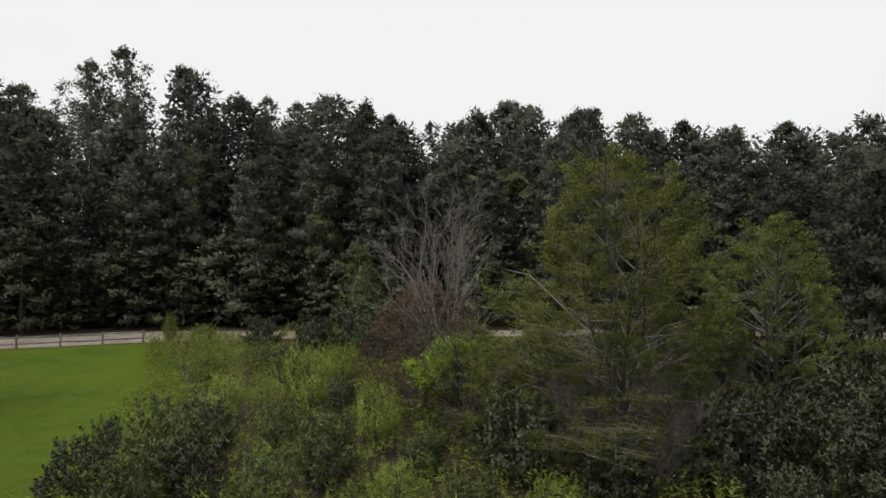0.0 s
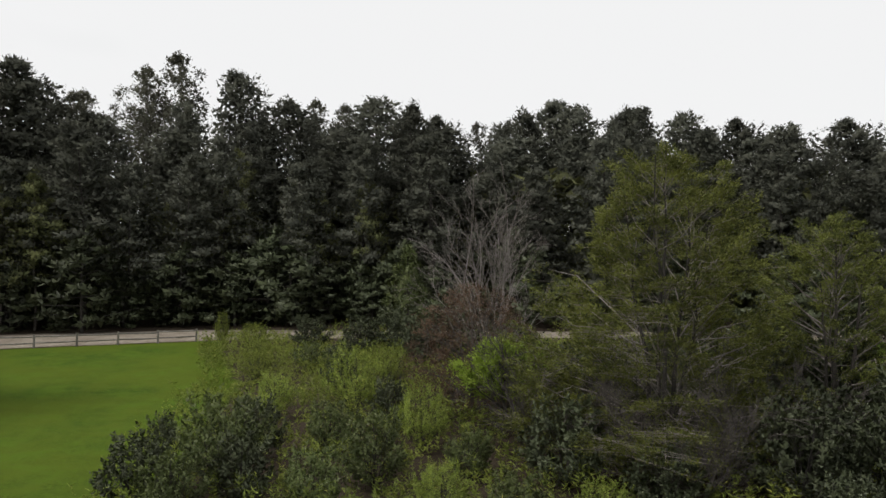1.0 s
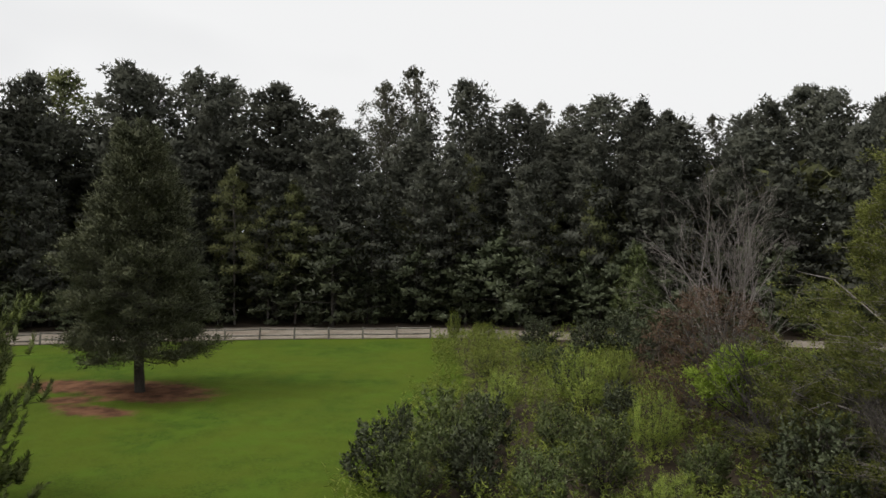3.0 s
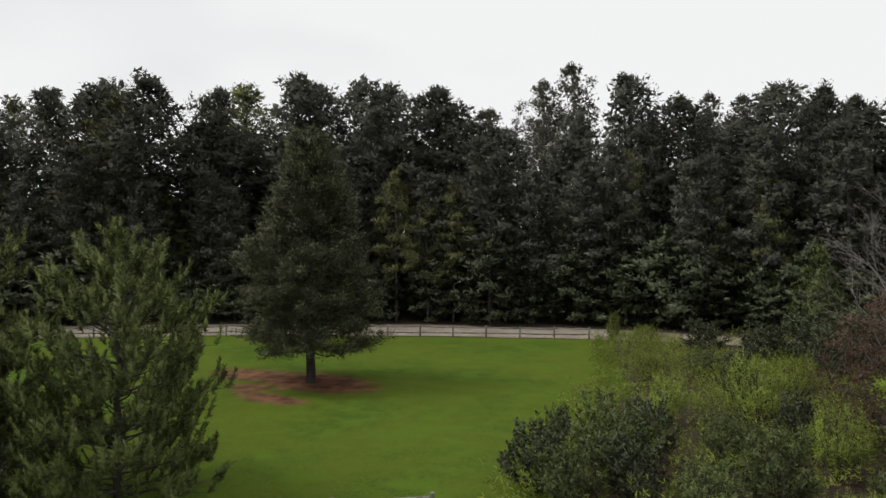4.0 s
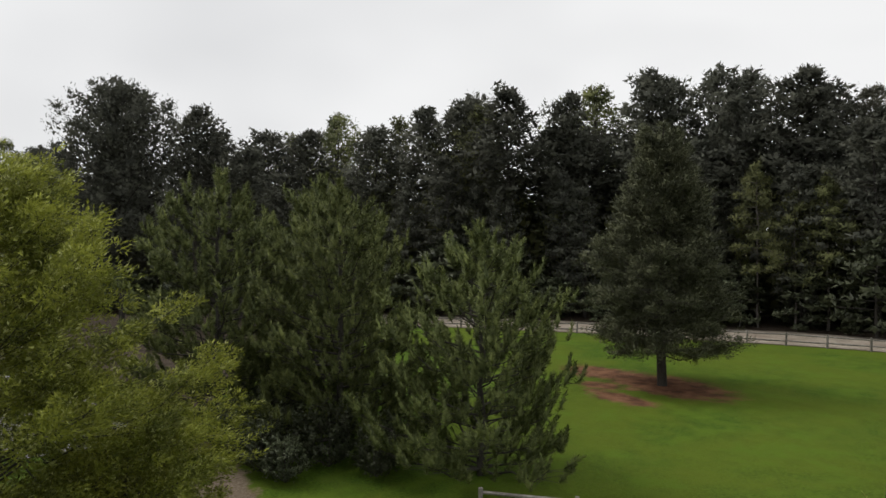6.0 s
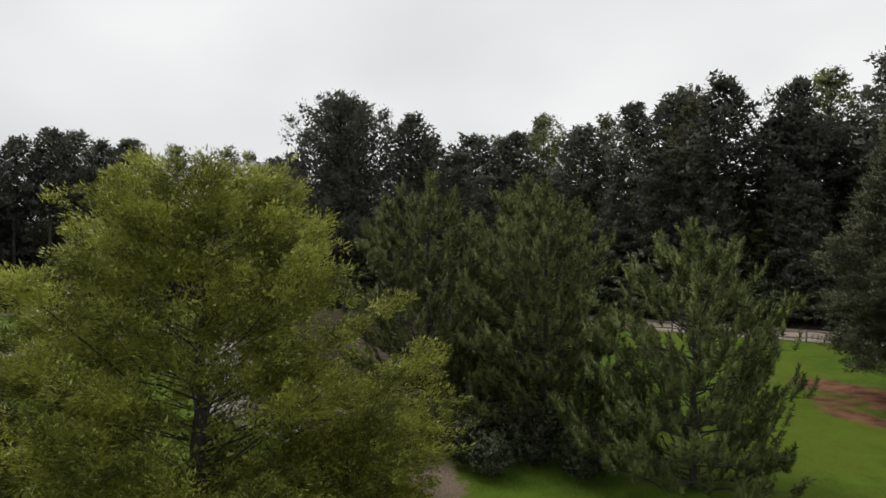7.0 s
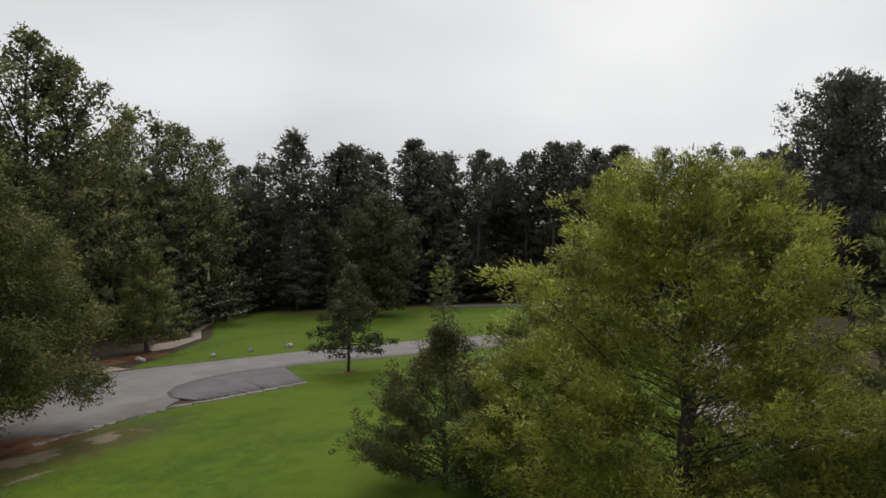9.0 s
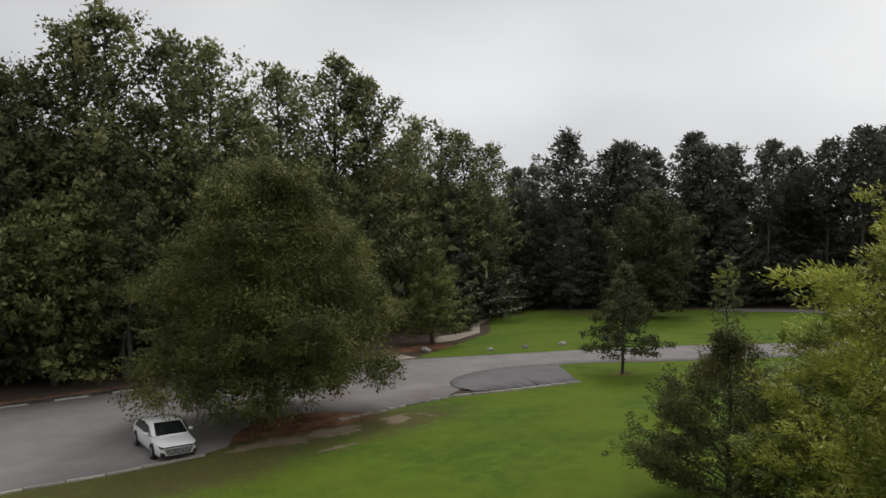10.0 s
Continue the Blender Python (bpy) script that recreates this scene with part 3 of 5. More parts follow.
    if fill:
        # leaves inside the crown
        t = first + (0.93 - first) * rng.uniform(0, 1, fill) ** 0.9
        a = rng.uniform(0, 2 * np.pi, fill)
        r = radius * np.interp(t, hs, rs) * rng.uniform(0.25, 0.8, fill)
        inner_at = np.stack([np.cos(a) * r, np.sin(a) * r, t * height * 0.96], -1)
        away = unit(np.stack([np.cos(a), np.sin(a), 0.3 + 0 * a], -1))
        meshes.append(needles_on(rng, inner_at, away, np.full((fill, 3), 0.2), 1, *fill_leaf, up=0.1, rough=0.2))
    stem_tubes = [(l, trunk * (1.0 if stems == 1 else 0.75) * (1 - s) ** 0.85 + 0.012) for l in stem_lines]
    return stem_tubes, limbs, twigs, join(meshes)


def bare_tree(seed, height, spread_out, stems, levels=4, r0=0.09, tilt=(8, 30), fork=(22, 48), kids=4):
    """Stems that fork again and again into fine bare twigs."""
    rng = np.random.default_rng(seed)
    by_level = [[] for _ in range(levels + 1)]

    def branch(p, d, length, r, level):
        m = 5 if level < 2 else 3
        pts = [np.array(p)]
        way = np.array(d)
        for k in range(m - 1):
            way = unit(way + rng.normal(size=3) * 0.09 + np.array([0, 0, 0.05]))
            pts.append(pts[-1] + way * length / (m - 1))
        pts = np.array(pts)
        by_level[level].append((pts, np.linspace(r, max(r * 0.45, 0.006), m)))
        if level == levels:
            return
        s = np.linspace(0, 1, m)
        for k in range(kids + (1 if level < 2 else 0)):
            u = 0.28 + 0.72 * (k + rng.uniform(0.2, 1)) / (kids + 1)
            at = np.array([np.interp(u, s, pts[:, j]) for j in range(3)])
            spin = unit(np.cross(way, rng.normal(size=3)))
            angle = radians(rng.uniform(*fork))
            branch(at, unit(way * math.cos(angle) + spin * math.sin(angle)), length * rng.uniform(0.42, 0.68), max(r * 0.52, 0.007), level + 1)

    for k in range(stems):
        a, lean = k * 2 * np.pi / stems + rng.uniform(0, 0.8), radians(rng.uniform(*tilt))
        d = np.array([math.cos(a) * math.sin(lean), math.sin(a) * math.sin(lean), math.cos(lean)])
        branch((rng.normal() * 0.15, rng.normal() * 0.15, 0), d, height * rng.uniform(0.55, 0.7), r0, 0)
    for lines in by_level:
        for k, (pts, r) in enumerate(lines):
            pts[:, :2] *= spread_out
    return by_level[0], by_level[1], [l for lines in by_level[2:] for l in lines], None


def plant(name, data, bark, crown_material, at, label, category="tree", group="", turn=0.0, limb_bark=None, limb_parts=0, sides=3):
    """A tree as a thing: an Empty at its foot; trunk, its largest limbs and the crown are parts, the twigs belong to the trunk's mesh."""
    stems, limbs, twigs, crown = data
    thing = new(name)
    limbs = sorted(limbs, key=lambda line: -line[1][0] * np.linalg.norm(line[0][-1] - line[0][0]))
    child("trunk", quads("trunk", *tubes(stems, 8), bark), thing)
    for line in limbs[:limb_parts]:
        child("limb", quads("limb", *tubes([line], 5), limb_bark or bark), thing)
    rest = [(p[::2], r[::2]) if sides == 3 else (p, r) for p, r in limbs[limb_parts:]] + twigs
    if rest:
        child("twiggery", quads("twiggery", *tubes(rest, 3), limb_bark or bark), thing)["kind"] = "stuff"
    if crown is not None:
        child("crown", quads("crown", *crown[:2], crown_material, crown[2]), thing)
    thing.matrix_basis = Matrix.Translation((at[0], at[1], float(lie(*at)) - 0.05)) @ pose(0, 0, 0, 0, 0, turn)
    tagged(thing, label, category, group)
    return thing


def stand(ob, x, y, turn, sx, sz, label=""):
    """A copy of a tree, planted at x, y."""
    m = Matrix.Translation((x, y, float(lie(x, y)) - 0.05)) @ pose(0, 0, 0, 0, 0, turn) @ Matrix.Diagonal((sx, sx, sz, 1))
    made = copy_thing(ob, m)
    if label:
        made["label"] = label
    return made


# ---- the ground ----


def inside(px, py, poly):
    """How far (x, y) lies inside a polygon, in metres; negative outside."""
    poly = np.asarray(poly, float)
    hit = np.zeros(px.shape, bool)
    dist = np.full(px.shape, 1e9)
    for (x0, y0), (x1, y1) in zip(poly, np.roll(poly, -1, axis=0)):
        cross = ((y0 > py) != (y1 > py)) & (px < (x1 - x0) * (py - y0) / (y1 - y0 + 1e-12) + x0)
        hit ^= cross
        f = np.clip(((px - x0) * (x1 - x0) + (py - y0) * (y1 - y0)) / ((x1 - x0) ** 2 + (y1 - y0) ** 2), 0, 1)
        dist = np.minimum(dist, np.hypot(px - x0 - f * (x1 - x0), py - y0 - f * (y1 - y0)))
    return np.where(hit, dist, -dist)


LAWN_NORTH = [(-8.0, 15.5), (-11.0, 25.3), (-13.4, 37.5), (-19.2, 50.0), (-20.5, 53.6), (-22.3, 53.3), (-30.4, 49.7), (-36.0, 47.0), (-48.4, 39.7), (-66, 26.2), (-52, 12), (-33, 5), (-21, 7)]
LAWN_SOUTH = [(14, -31), (-6.3, -32.6), (-14, -32.2), (-24.4, -32.7), (-31.2, -32.8), (-34, -32.0), (-40.3, -30.3), (-46.4, -36.6), (-53, -29.3), (-64, -20.2), (-74, -8), (-50, -4), (-36, 4), (-30, 6), (-24, 8), (-14, 9), (0, 8), (20, 0)]
LAWN_FAR = [(-41, -48), (-52, -41), (-61.5, -34.2), (-73, -23), (-92, -6), (-110, -14), (-108, -42), (-95, -66), (-87, -80), (-77, -73), (-60, -57)]
LAWN_EAST = [(22, 30), (60, 30), (60, 62), (30, 62), (22, 45)]
CLAY = [(-29.0, 29.6, 4.2, 2.2), (-34.0, 29.0, 2.6, 1.6), (-28.0, 25.4, 2.6, 0.9), (-31.0, 26.2, 1.6, 0.7), (-20.3, -34.6, 4.4, 2.8), (-21.5, -32.6, 4.0, 0.7), (-18.0, -33.0, 3.6, 0.7), (-45.1, -29.5, 0.9, 0.8), (-14, -52.8, 24, 0.9), (-46, -53.0, 4.0, 2.0), (-25.5, 4.9, 2.6, 0.9)]
WORN = [(-10, -31.2, 9.0, 2.4), (-18, -30.6, 7.0, 3.2), (-24, -30.4, 6.0, 2.8), (-12, -29, 7.0, 3.0), (-78, -72, 6.0, 3.0), (-90, -62, 5.0, 14.0)]
STRAW = [(-19.5, -30.6, 1.4, 0.35), (-25.2, -31.4, 0.9, 0.3), (-15.6, -31.7, 1.8, 0.3), (-27.0, -30.6, 0.9, 0.3), (-26.4, -29.6, 0.3, 1.0), (-21.0, -29.8, 1.6, 0.45), (-17.4, -31.5, 2.4, 0.6), (-19.2, -28.4, 1.6, 0.4), (-22.6, -31.6, 1.8, 0.4), (-27.5, 4.8, 5.5, 1.3), (-16.4, -31.0, 1.0, 0.3), (-18.3, -29.9, 1.2, 0.3), (-23.4, -30.7, 1.3, 0.35), (-20.6, -31.3, 1.0, 0.25), (-24.6, -30.1, 0.8, 0.3), (-14.4, -31.9, 1.2, 0.25), (-26.2, -30.9, 0.7, 0.3)]


def make_ground():
    near = np.arange(-118, 70.1, 1.05)
    near_y = np.arange(-90, 84.1, 1.05)
    reach = np.geomspace(4, 2900, 22)
    xs = np.concatenate([near[0] - reach[::-1], near, near[-1] + reach])
    ys = np.concatenate([near_y[0] - reach[::-1], near_y, near_y[-1] + reach])
    gx, gy = np.meshgrid(xs, ys, indexing="ij")
    gz = lie(gx, gy)
    verts = np.stack([gx, gy, gz], -1).reshape(-1, 3)
    nx, ny = gx.shape
    i = (np.arange(nx - 1)[:, None] * ny + np.arange(ny - 1)[None, :]).ravel()
    me = quads("ground", verts, np.stack([i, i + ny, i + ny + 1, i + 1], -1), GROUND)
    lawn = np.full(gx.shape, -9.0)
    for poly in (LAWN_NORTH, LAWN_SOUTH, LAWN_FAR, LAWN_EAST):
        lawn = np.maximum(lawn, inside(gx, gy, poly))
    clay, straw, worn = np.zeros(gx.shape), np.zeros(gx.shape), np.zeros(gx.shape)
    for field, spots in ((clay, CLAY), (straw, STRAW), (worn, WORN)):
        for x, y, a, b in spots:
            np.maximum(field, np.clip(1.25 - 0.75 * np.hypot((gx - x) / a, (gy - y) / b), 0, 1), out=field)
    col = np.stack([np.clip(0.5 + lawn * 0.6, 0, 1), clay, straw, worn], -1)
    at = me.attributes.new("cover", "FLOAT_COLOR", "POINT")
    at.data.foreach_set("color", col.astype(np.float32).ravel())
    me.polygons.foreach_set("use_smooth", np.ones(len(me.polygons), bool))
    tagged(new("ground", me), "gently sloping ground with mown lawns, red clay and leaf litter", "ground", kind="structure")


make_ground()


def strip(name, left, right, lift, material, label, category):
    """A surfaced strip between two edge lines, draped on the ground, with a skirt down into it."""
    n = 60
    rows = []
    for edge in (left, right):
        e = np.asarray(edge, float)
        d = np.concatenate([[0], np.cumsum(np.hypot(*np.diff(e, axis=0).T))])
        s = np.linspace(0, d[-1], n)
        rows.append(np.stack([np.interp(s, d, e[:, 0]), np.interp(s, d, e[:, 1])], -1))
    a, b = rows
    wob = np.random.default_rng(5).normal(size=(n, 2)) * 0.12
    a = a + wob
    cols = [a + (b - a) * f for f in (0, 0, 0.25, 0.5, 0.75, 1, 1)]
    lifts = (-0.2, lift, lift + 0.02, lift + 0.03, lift + 0.02, lift, -0.2)
    v = np.stack([np.concatenate([c, (lie(c[:, 0], c[:, 1]) + h)[:, None]], 1) for c, h in zip(cols, lifts)], 1).reshape(-1, 3)
    i = (np.arange(n - 1)[:, None] * 7 + np.arange(6)[None, :]).ravel()
    ob = new(name, quads(name, v, np.stack([i, i + 7, i + 8, i + 1], -1), material))
    return tagged(ob, label, category, kind="structure")


ROAD_NEAR = [(30, -34.5), (6, -32.5), (-6.3, -32.3), (-10.2, -31.75), (-14, -31.65), (-15.6, -32.2), (-17.6, -34.6), (-20, -36.9), (-22.8, -35.3), (-25.2, -33.1), (-31.2, -33.2), (-38.5, -36.6), (-46.4, -35.7), (-52.8, -29.4), (-63.7, -20.4), (-76, -6)]
ROAD_FAR = [(30, -50), (8, -51), (-9.9, -51.3), (-18.9, -51.4), (-38.6, -48.6), (-43.4, -45.8), (-52.7, -40.6), (-61.5, -34.2), (-72.6, -23.3), (-86, -10)]
strip("road", ROAD_NEAR, ROAD_FAR, 0.03, ASPHALT, "worn grey asphalt park road curving past the lawn", "road")
strip("parking_bay", [(-33.0, -33.6), (-33.6, -32.5), (-36, -31.5), (-40.3, -30.0)], [(-33.1, -34.0), (-33.5, -35.4), (-34.6, -36.8), (-36.5, -37.9), (-39.0, -38.4), (-42.3, -38.1), (-45.8, -36.2)], 0.068, ASPHALT_DARK, "darker patched asphalt bay beside the road", "road")
strip("dirt_track", [(-75, 19.5), (-48.6, 39.9), (-36.2, 47.3), (-22.3, 53.8), (-4, 58.0), (20, 60), (60, 58)], [(-80, 27), (-54.5, 45.5), (-38.5, 55.2), (-23.5, 60), (-4, 61.6), (20, 63.5), (60, 62)], 0.02, TRACK, "pale sandy dirt track along the wood's edge", "track")
strip("gravel_drive", [(-74, -9), (-50, -6), (-38, -4), (-33, -1.5)], [(-76, -3), (-52, -1), (-40, 2.6), (-33, 4)], 0.02, ASPHALT, "pale gravel drive behind the oak", "road")

# ---- forest ----
BROAD_SHAPE = [(0, 0.5), (0.2, 0.85), (0.45, 1.0), (0.68, 0.9), (0.85, 0.62), (0.95, 0.35), (1, 0.1)]
PINE_SPOTS = [(-30, 70), (-8, 72), (14, 74), (-48, 58)]
HIGH_SPOTS = [(-20, 82), (2, 84), (-66, 52)]
WOOD_SPOTS = [(-30, -60), (-56, -68), (-12, -62)]
PINE_WIDE, PINE_FIRST = (4.3, 4.7, 3.9, 4.4), (0.12, 0.24, 0.08, 0.18)
CONE_CROWN = [(0, 0.55), (0.15, 0.9), (0.3, 1.0), (0.55, 0.88), (0.75, 0.66), (0.9, 0.38), (1, 0.14)]
HIGH_CROWN = [(0, 0.5), (0.2, 0.95), (0.4, 1.0), (0.65, 0.85), (0.85, 0.58), (1, 0.2)]
ROUND_CROWN = [(0, 0.5), (0.2, 0.85), (0.45, 1.0), (0.7, 0.9), (0.88, 0.62), (1, 0.25)]
POPLAR_CROWN = [(0, 0.4), (0.3, 0.8), (0.55, 1.0), (0.8, 0.85), (1, 0.3)]
pines = [
    plant("pine_tree", wood_tree(10 + k, 22, PINE_WIDE[k] - 0.5, CONE_CROWN, PINE_FIRST[k], 41, (-0.05, 0.7), 0.24, (1.45, 0.3, 0.7), (0.28, 0.09), 28, 0.2, fill=1000), BARK, PINE, PINE_SPOTS[k],
          "tall dark loblolly pine in the wood", "tree", "trees of the wood") for k in range(4)]
high_pines = [
    plant("pine_tree", wood_tree(15 + k, 22, (3.2, 3.6, 2.9)[k], HIGH_CROWN, 0.5, 32, (0.1, 0.9), 0.1, (1.15, 0.6, 0.95), (0.28, 0.09), 28, 0.2, fill=1000), BARK, PINE, HIGH_SPOTS[k],
          "tall dark pine with a high crown in the wood", "tree", "trees of the wood") for k in range(3)]
woods = [
    plant("hardwood_tree", wood_tree(20 + k, 24, (4.3, 4.7, 3.9)[k], (ROUND_CROWN, HIGH_CROWN, ROUND_CROWN)[k], (0.1, 0.25, 0.08)[k], 58, (0.35, 1.1), 0.1, (1.2, 0.65, 0.9), (0.2, 0.11), 32, 0.25, lobes=0.45, rough=0.35, deep_leaf=(0.4, 0.29), fill=1200),
          BARK, WOODS, WOOD_SPOTS[k], "tall dark green hardwood tree in the wood", "tree", "trees of the wood") for k in range(3)]
pale_poplar = plant("poplar_tree", wood_tree(27, 26, 3.6, POPLAR_CROWN, 0.3, 56, (0.6, 1.4), 0.05, (0.8, 0.8, 1.1), (0.22, 0.11), 50, 0.2, lobes=0.5, rough=0.35, top=4, fill=500, deep_leaf=(0.36, 0.26)),
                    BARK_PALE, PALE_WOODS, (-46, 92), "tall pale-leaved poplar behind the pines", "tree", "trees of the wood")
yellow_tree = plant("yellowing_tree", wood_tree(28, 14, 4.2, ROUND_CROWN, 0.06, 46, (0.2, 0.9), 0.15, (0.95, 0.45, 0.7), (0.22, 0.11), 70, 0.2, lobes=0.5, rough=0.35, deep_leaf=(0.4, 0.29), fill=1200),
                    BARK, YELLOW_WOODS, (-16, -58.5), "yellowing hardwood at the wood's edge", "tree", "trees of the wood")
# Both take the darker shrub leaves: the wood's shaded foot put into their colour.
understory = [
    plant("understory_tree", wood_tree(30 + k, 6, (2.3, 2.0)[k], (ROUND_CROWN, CONE_CROWN)[k], 0.04, 26, (0.1, 0.6), 0.15, (0.65, (0.5, 0.3)[k], 0.55), ((0.24, 0.14), (0.28, 0.1))[k], 16, 0.07, fill=150, deep_leaf=(0.36, 0.24), lobes=0.5, top=2),
          BARK, SHRUB_DARK, ((-30, 63.5), (-12, 66))[k], ("leafy sapling under the wood's edge", "low dark pine sapling under the wood's edge")[k], "tree", "saplings at the wood's edge") for k in range(2)]
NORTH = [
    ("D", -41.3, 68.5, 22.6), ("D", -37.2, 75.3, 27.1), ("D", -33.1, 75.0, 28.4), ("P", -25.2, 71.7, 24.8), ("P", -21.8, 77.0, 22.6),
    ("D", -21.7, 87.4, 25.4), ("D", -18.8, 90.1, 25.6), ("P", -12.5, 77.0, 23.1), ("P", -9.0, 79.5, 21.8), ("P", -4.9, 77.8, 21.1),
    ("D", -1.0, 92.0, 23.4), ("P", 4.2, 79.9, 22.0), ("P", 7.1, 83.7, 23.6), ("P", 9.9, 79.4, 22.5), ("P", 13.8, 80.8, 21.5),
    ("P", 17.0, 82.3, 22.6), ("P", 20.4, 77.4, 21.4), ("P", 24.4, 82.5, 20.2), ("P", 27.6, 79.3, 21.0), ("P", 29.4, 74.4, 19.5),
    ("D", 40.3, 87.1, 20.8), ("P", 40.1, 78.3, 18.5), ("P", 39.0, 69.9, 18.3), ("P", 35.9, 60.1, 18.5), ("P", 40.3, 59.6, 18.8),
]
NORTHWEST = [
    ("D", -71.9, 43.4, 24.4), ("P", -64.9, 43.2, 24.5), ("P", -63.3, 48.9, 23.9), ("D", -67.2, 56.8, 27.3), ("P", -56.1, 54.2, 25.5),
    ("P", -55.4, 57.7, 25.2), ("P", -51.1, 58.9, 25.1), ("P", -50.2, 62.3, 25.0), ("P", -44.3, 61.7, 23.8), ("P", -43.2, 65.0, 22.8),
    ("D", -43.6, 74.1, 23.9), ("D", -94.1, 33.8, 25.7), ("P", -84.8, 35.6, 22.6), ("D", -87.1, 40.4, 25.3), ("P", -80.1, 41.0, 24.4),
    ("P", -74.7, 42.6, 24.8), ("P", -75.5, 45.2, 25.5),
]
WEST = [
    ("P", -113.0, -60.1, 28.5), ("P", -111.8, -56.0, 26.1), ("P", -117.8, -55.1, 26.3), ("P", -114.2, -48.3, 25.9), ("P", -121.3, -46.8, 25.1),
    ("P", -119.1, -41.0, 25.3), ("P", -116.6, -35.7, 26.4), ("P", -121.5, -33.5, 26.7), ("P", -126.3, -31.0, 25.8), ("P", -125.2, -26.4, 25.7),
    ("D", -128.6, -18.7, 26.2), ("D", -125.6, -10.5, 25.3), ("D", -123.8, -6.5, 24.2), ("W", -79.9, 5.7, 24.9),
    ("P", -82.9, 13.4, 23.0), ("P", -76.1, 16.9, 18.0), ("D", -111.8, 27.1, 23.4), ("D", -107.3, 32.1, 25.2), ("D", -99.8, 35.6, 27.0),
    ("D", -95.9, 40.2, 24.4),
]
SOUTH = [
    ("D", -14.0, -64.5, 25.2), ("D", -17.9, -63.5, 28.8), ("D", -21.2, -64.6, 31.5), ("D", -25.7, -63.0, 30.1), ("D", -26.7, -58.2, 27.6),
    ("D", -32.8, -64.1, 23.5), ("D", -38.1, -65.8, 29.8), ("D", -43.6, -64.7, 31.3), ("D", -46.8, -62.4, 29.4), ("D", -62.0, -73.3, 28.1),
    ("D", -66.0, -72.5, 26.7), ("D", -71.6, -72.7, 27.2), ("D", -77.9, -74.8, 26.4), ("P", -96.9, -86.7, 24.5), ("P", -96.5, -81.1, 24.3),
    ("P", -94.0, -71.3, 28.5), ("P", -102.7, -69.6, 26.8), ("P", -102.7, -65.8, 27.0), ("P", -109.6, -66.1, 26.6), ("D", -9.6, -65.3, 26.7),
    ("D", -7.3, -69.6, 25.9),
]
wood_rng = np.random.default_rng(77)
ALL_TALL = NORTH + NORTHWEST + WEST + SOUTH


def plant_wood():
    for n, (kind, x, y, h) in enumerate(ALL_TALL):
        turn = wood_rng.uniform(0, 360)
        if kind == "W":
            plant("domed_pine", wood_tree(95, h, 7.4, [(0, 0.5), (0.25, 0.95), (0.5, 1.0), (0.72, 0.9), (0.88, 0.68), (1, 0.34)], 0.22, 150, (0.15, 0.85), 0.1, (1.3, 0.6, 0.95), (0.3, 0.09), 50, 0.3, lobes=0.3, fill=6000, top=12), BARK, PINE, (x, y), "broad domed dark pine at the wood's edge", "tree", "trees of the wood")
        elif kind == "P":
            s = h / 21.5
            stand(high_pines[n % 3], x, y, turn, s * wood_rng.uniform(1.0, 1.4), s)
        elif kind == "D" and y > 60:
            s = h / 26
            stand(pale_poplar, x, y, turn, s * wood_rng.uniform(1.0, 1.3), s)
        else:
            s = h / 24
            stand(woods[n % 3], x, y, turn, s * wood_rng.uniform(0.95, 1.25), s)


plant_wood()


def edge_row(line, step, kinds, low, high, jitter, wide=1.0):
    """Trees at random along a line, of random height."""
    e = np.asarray(line, float)
    d = np.concatenate([[0], np.cumsum(np.hypot(*np.diff(e, axis=0).T))])
    for s in np.arange(0, d[-1], step):
        s = s + wood_rng.normal() * step * 0.25
        x, y = np.interp(s, d, e[:, 0]) + wood_rng.normal() * jitter, np.interp(s, d, e[:, 1]) + wood_rng.normal() * jitter
        ob, nominal = kinds[wood_rng.integers(len(kinds))]
        h = wood_rng.uniform(low, high) / nominal
        stand(ob, x, y, wood_rng.uniform(0, 360), h * wood_rng.uniform(0.95, 1.35) * wide, h)


PINES = [(p, 22) for p in pines]
HARD = [(w, 24) for w in woods]
HIGH = [(p, 22) for p in high_pines]
LOW = [(u, 6) for u in understory]
edge_row([(60, 70), (30, 70), (0, 69), (-22, 66), (-40, 60), (-56, 50), (-68, 42), (-84, 26)], 4.2, PINES, 13, 18.5, 1.6, 1.1)
edge_row([(-88, 22), (-98, 8), (-116, -8), (-124, -30), (-118, -50), (-106, -64)], 5.2, PINES, 15, 20, 2.0, 1.15)
edge_row([(-92, 30), (-104, 14), (-124, -4), (-132, -24), (-128, -48), (-112, -68)], 7.5, HIGH, 20, 23.5, 2.0, 1.3)
edge_row([(58, 74), (20, 78), (0, 77), (-25, 74), (-44, 66), (-62, 54), (-78, 40)], 6.4, HIGH, 18.5, 21.0, 1.5, 1.3)
edge_row([(-104, -72), (-88, -84), (-70, -74), (-58, -68)], 4.6, PINES, 14, 20, 1.5)
edge_row([(-48, -77), (-20, -76), (10, -73)], 8.0, HARD, 18, 23, 2.0)
edge_row([(-41, -61), (-32, -58.5), (-22, -57), (-8, -57), (6, -57)], 4.6, HARD + [(yellow_tree, 14)], 11, 17, 1.2)
edge_row([(56, 67), (20, 66.5), (0, 65.5), (-22, 63.5), (-39, 58), (-55, 48), (-68, 38), (-86, 22)], 3.5, LOW, 3.5, 8.5, 0.8, 1.3)
edge_row([(-86, 22), (-96, 6), (-112, -10), (-120, -30), (-114, -48), (-102, -64), (-92, -77), (-76, -74), (-60, -64)], 4.3, LOW[1:], 4, 8, 1.0, 1.5)
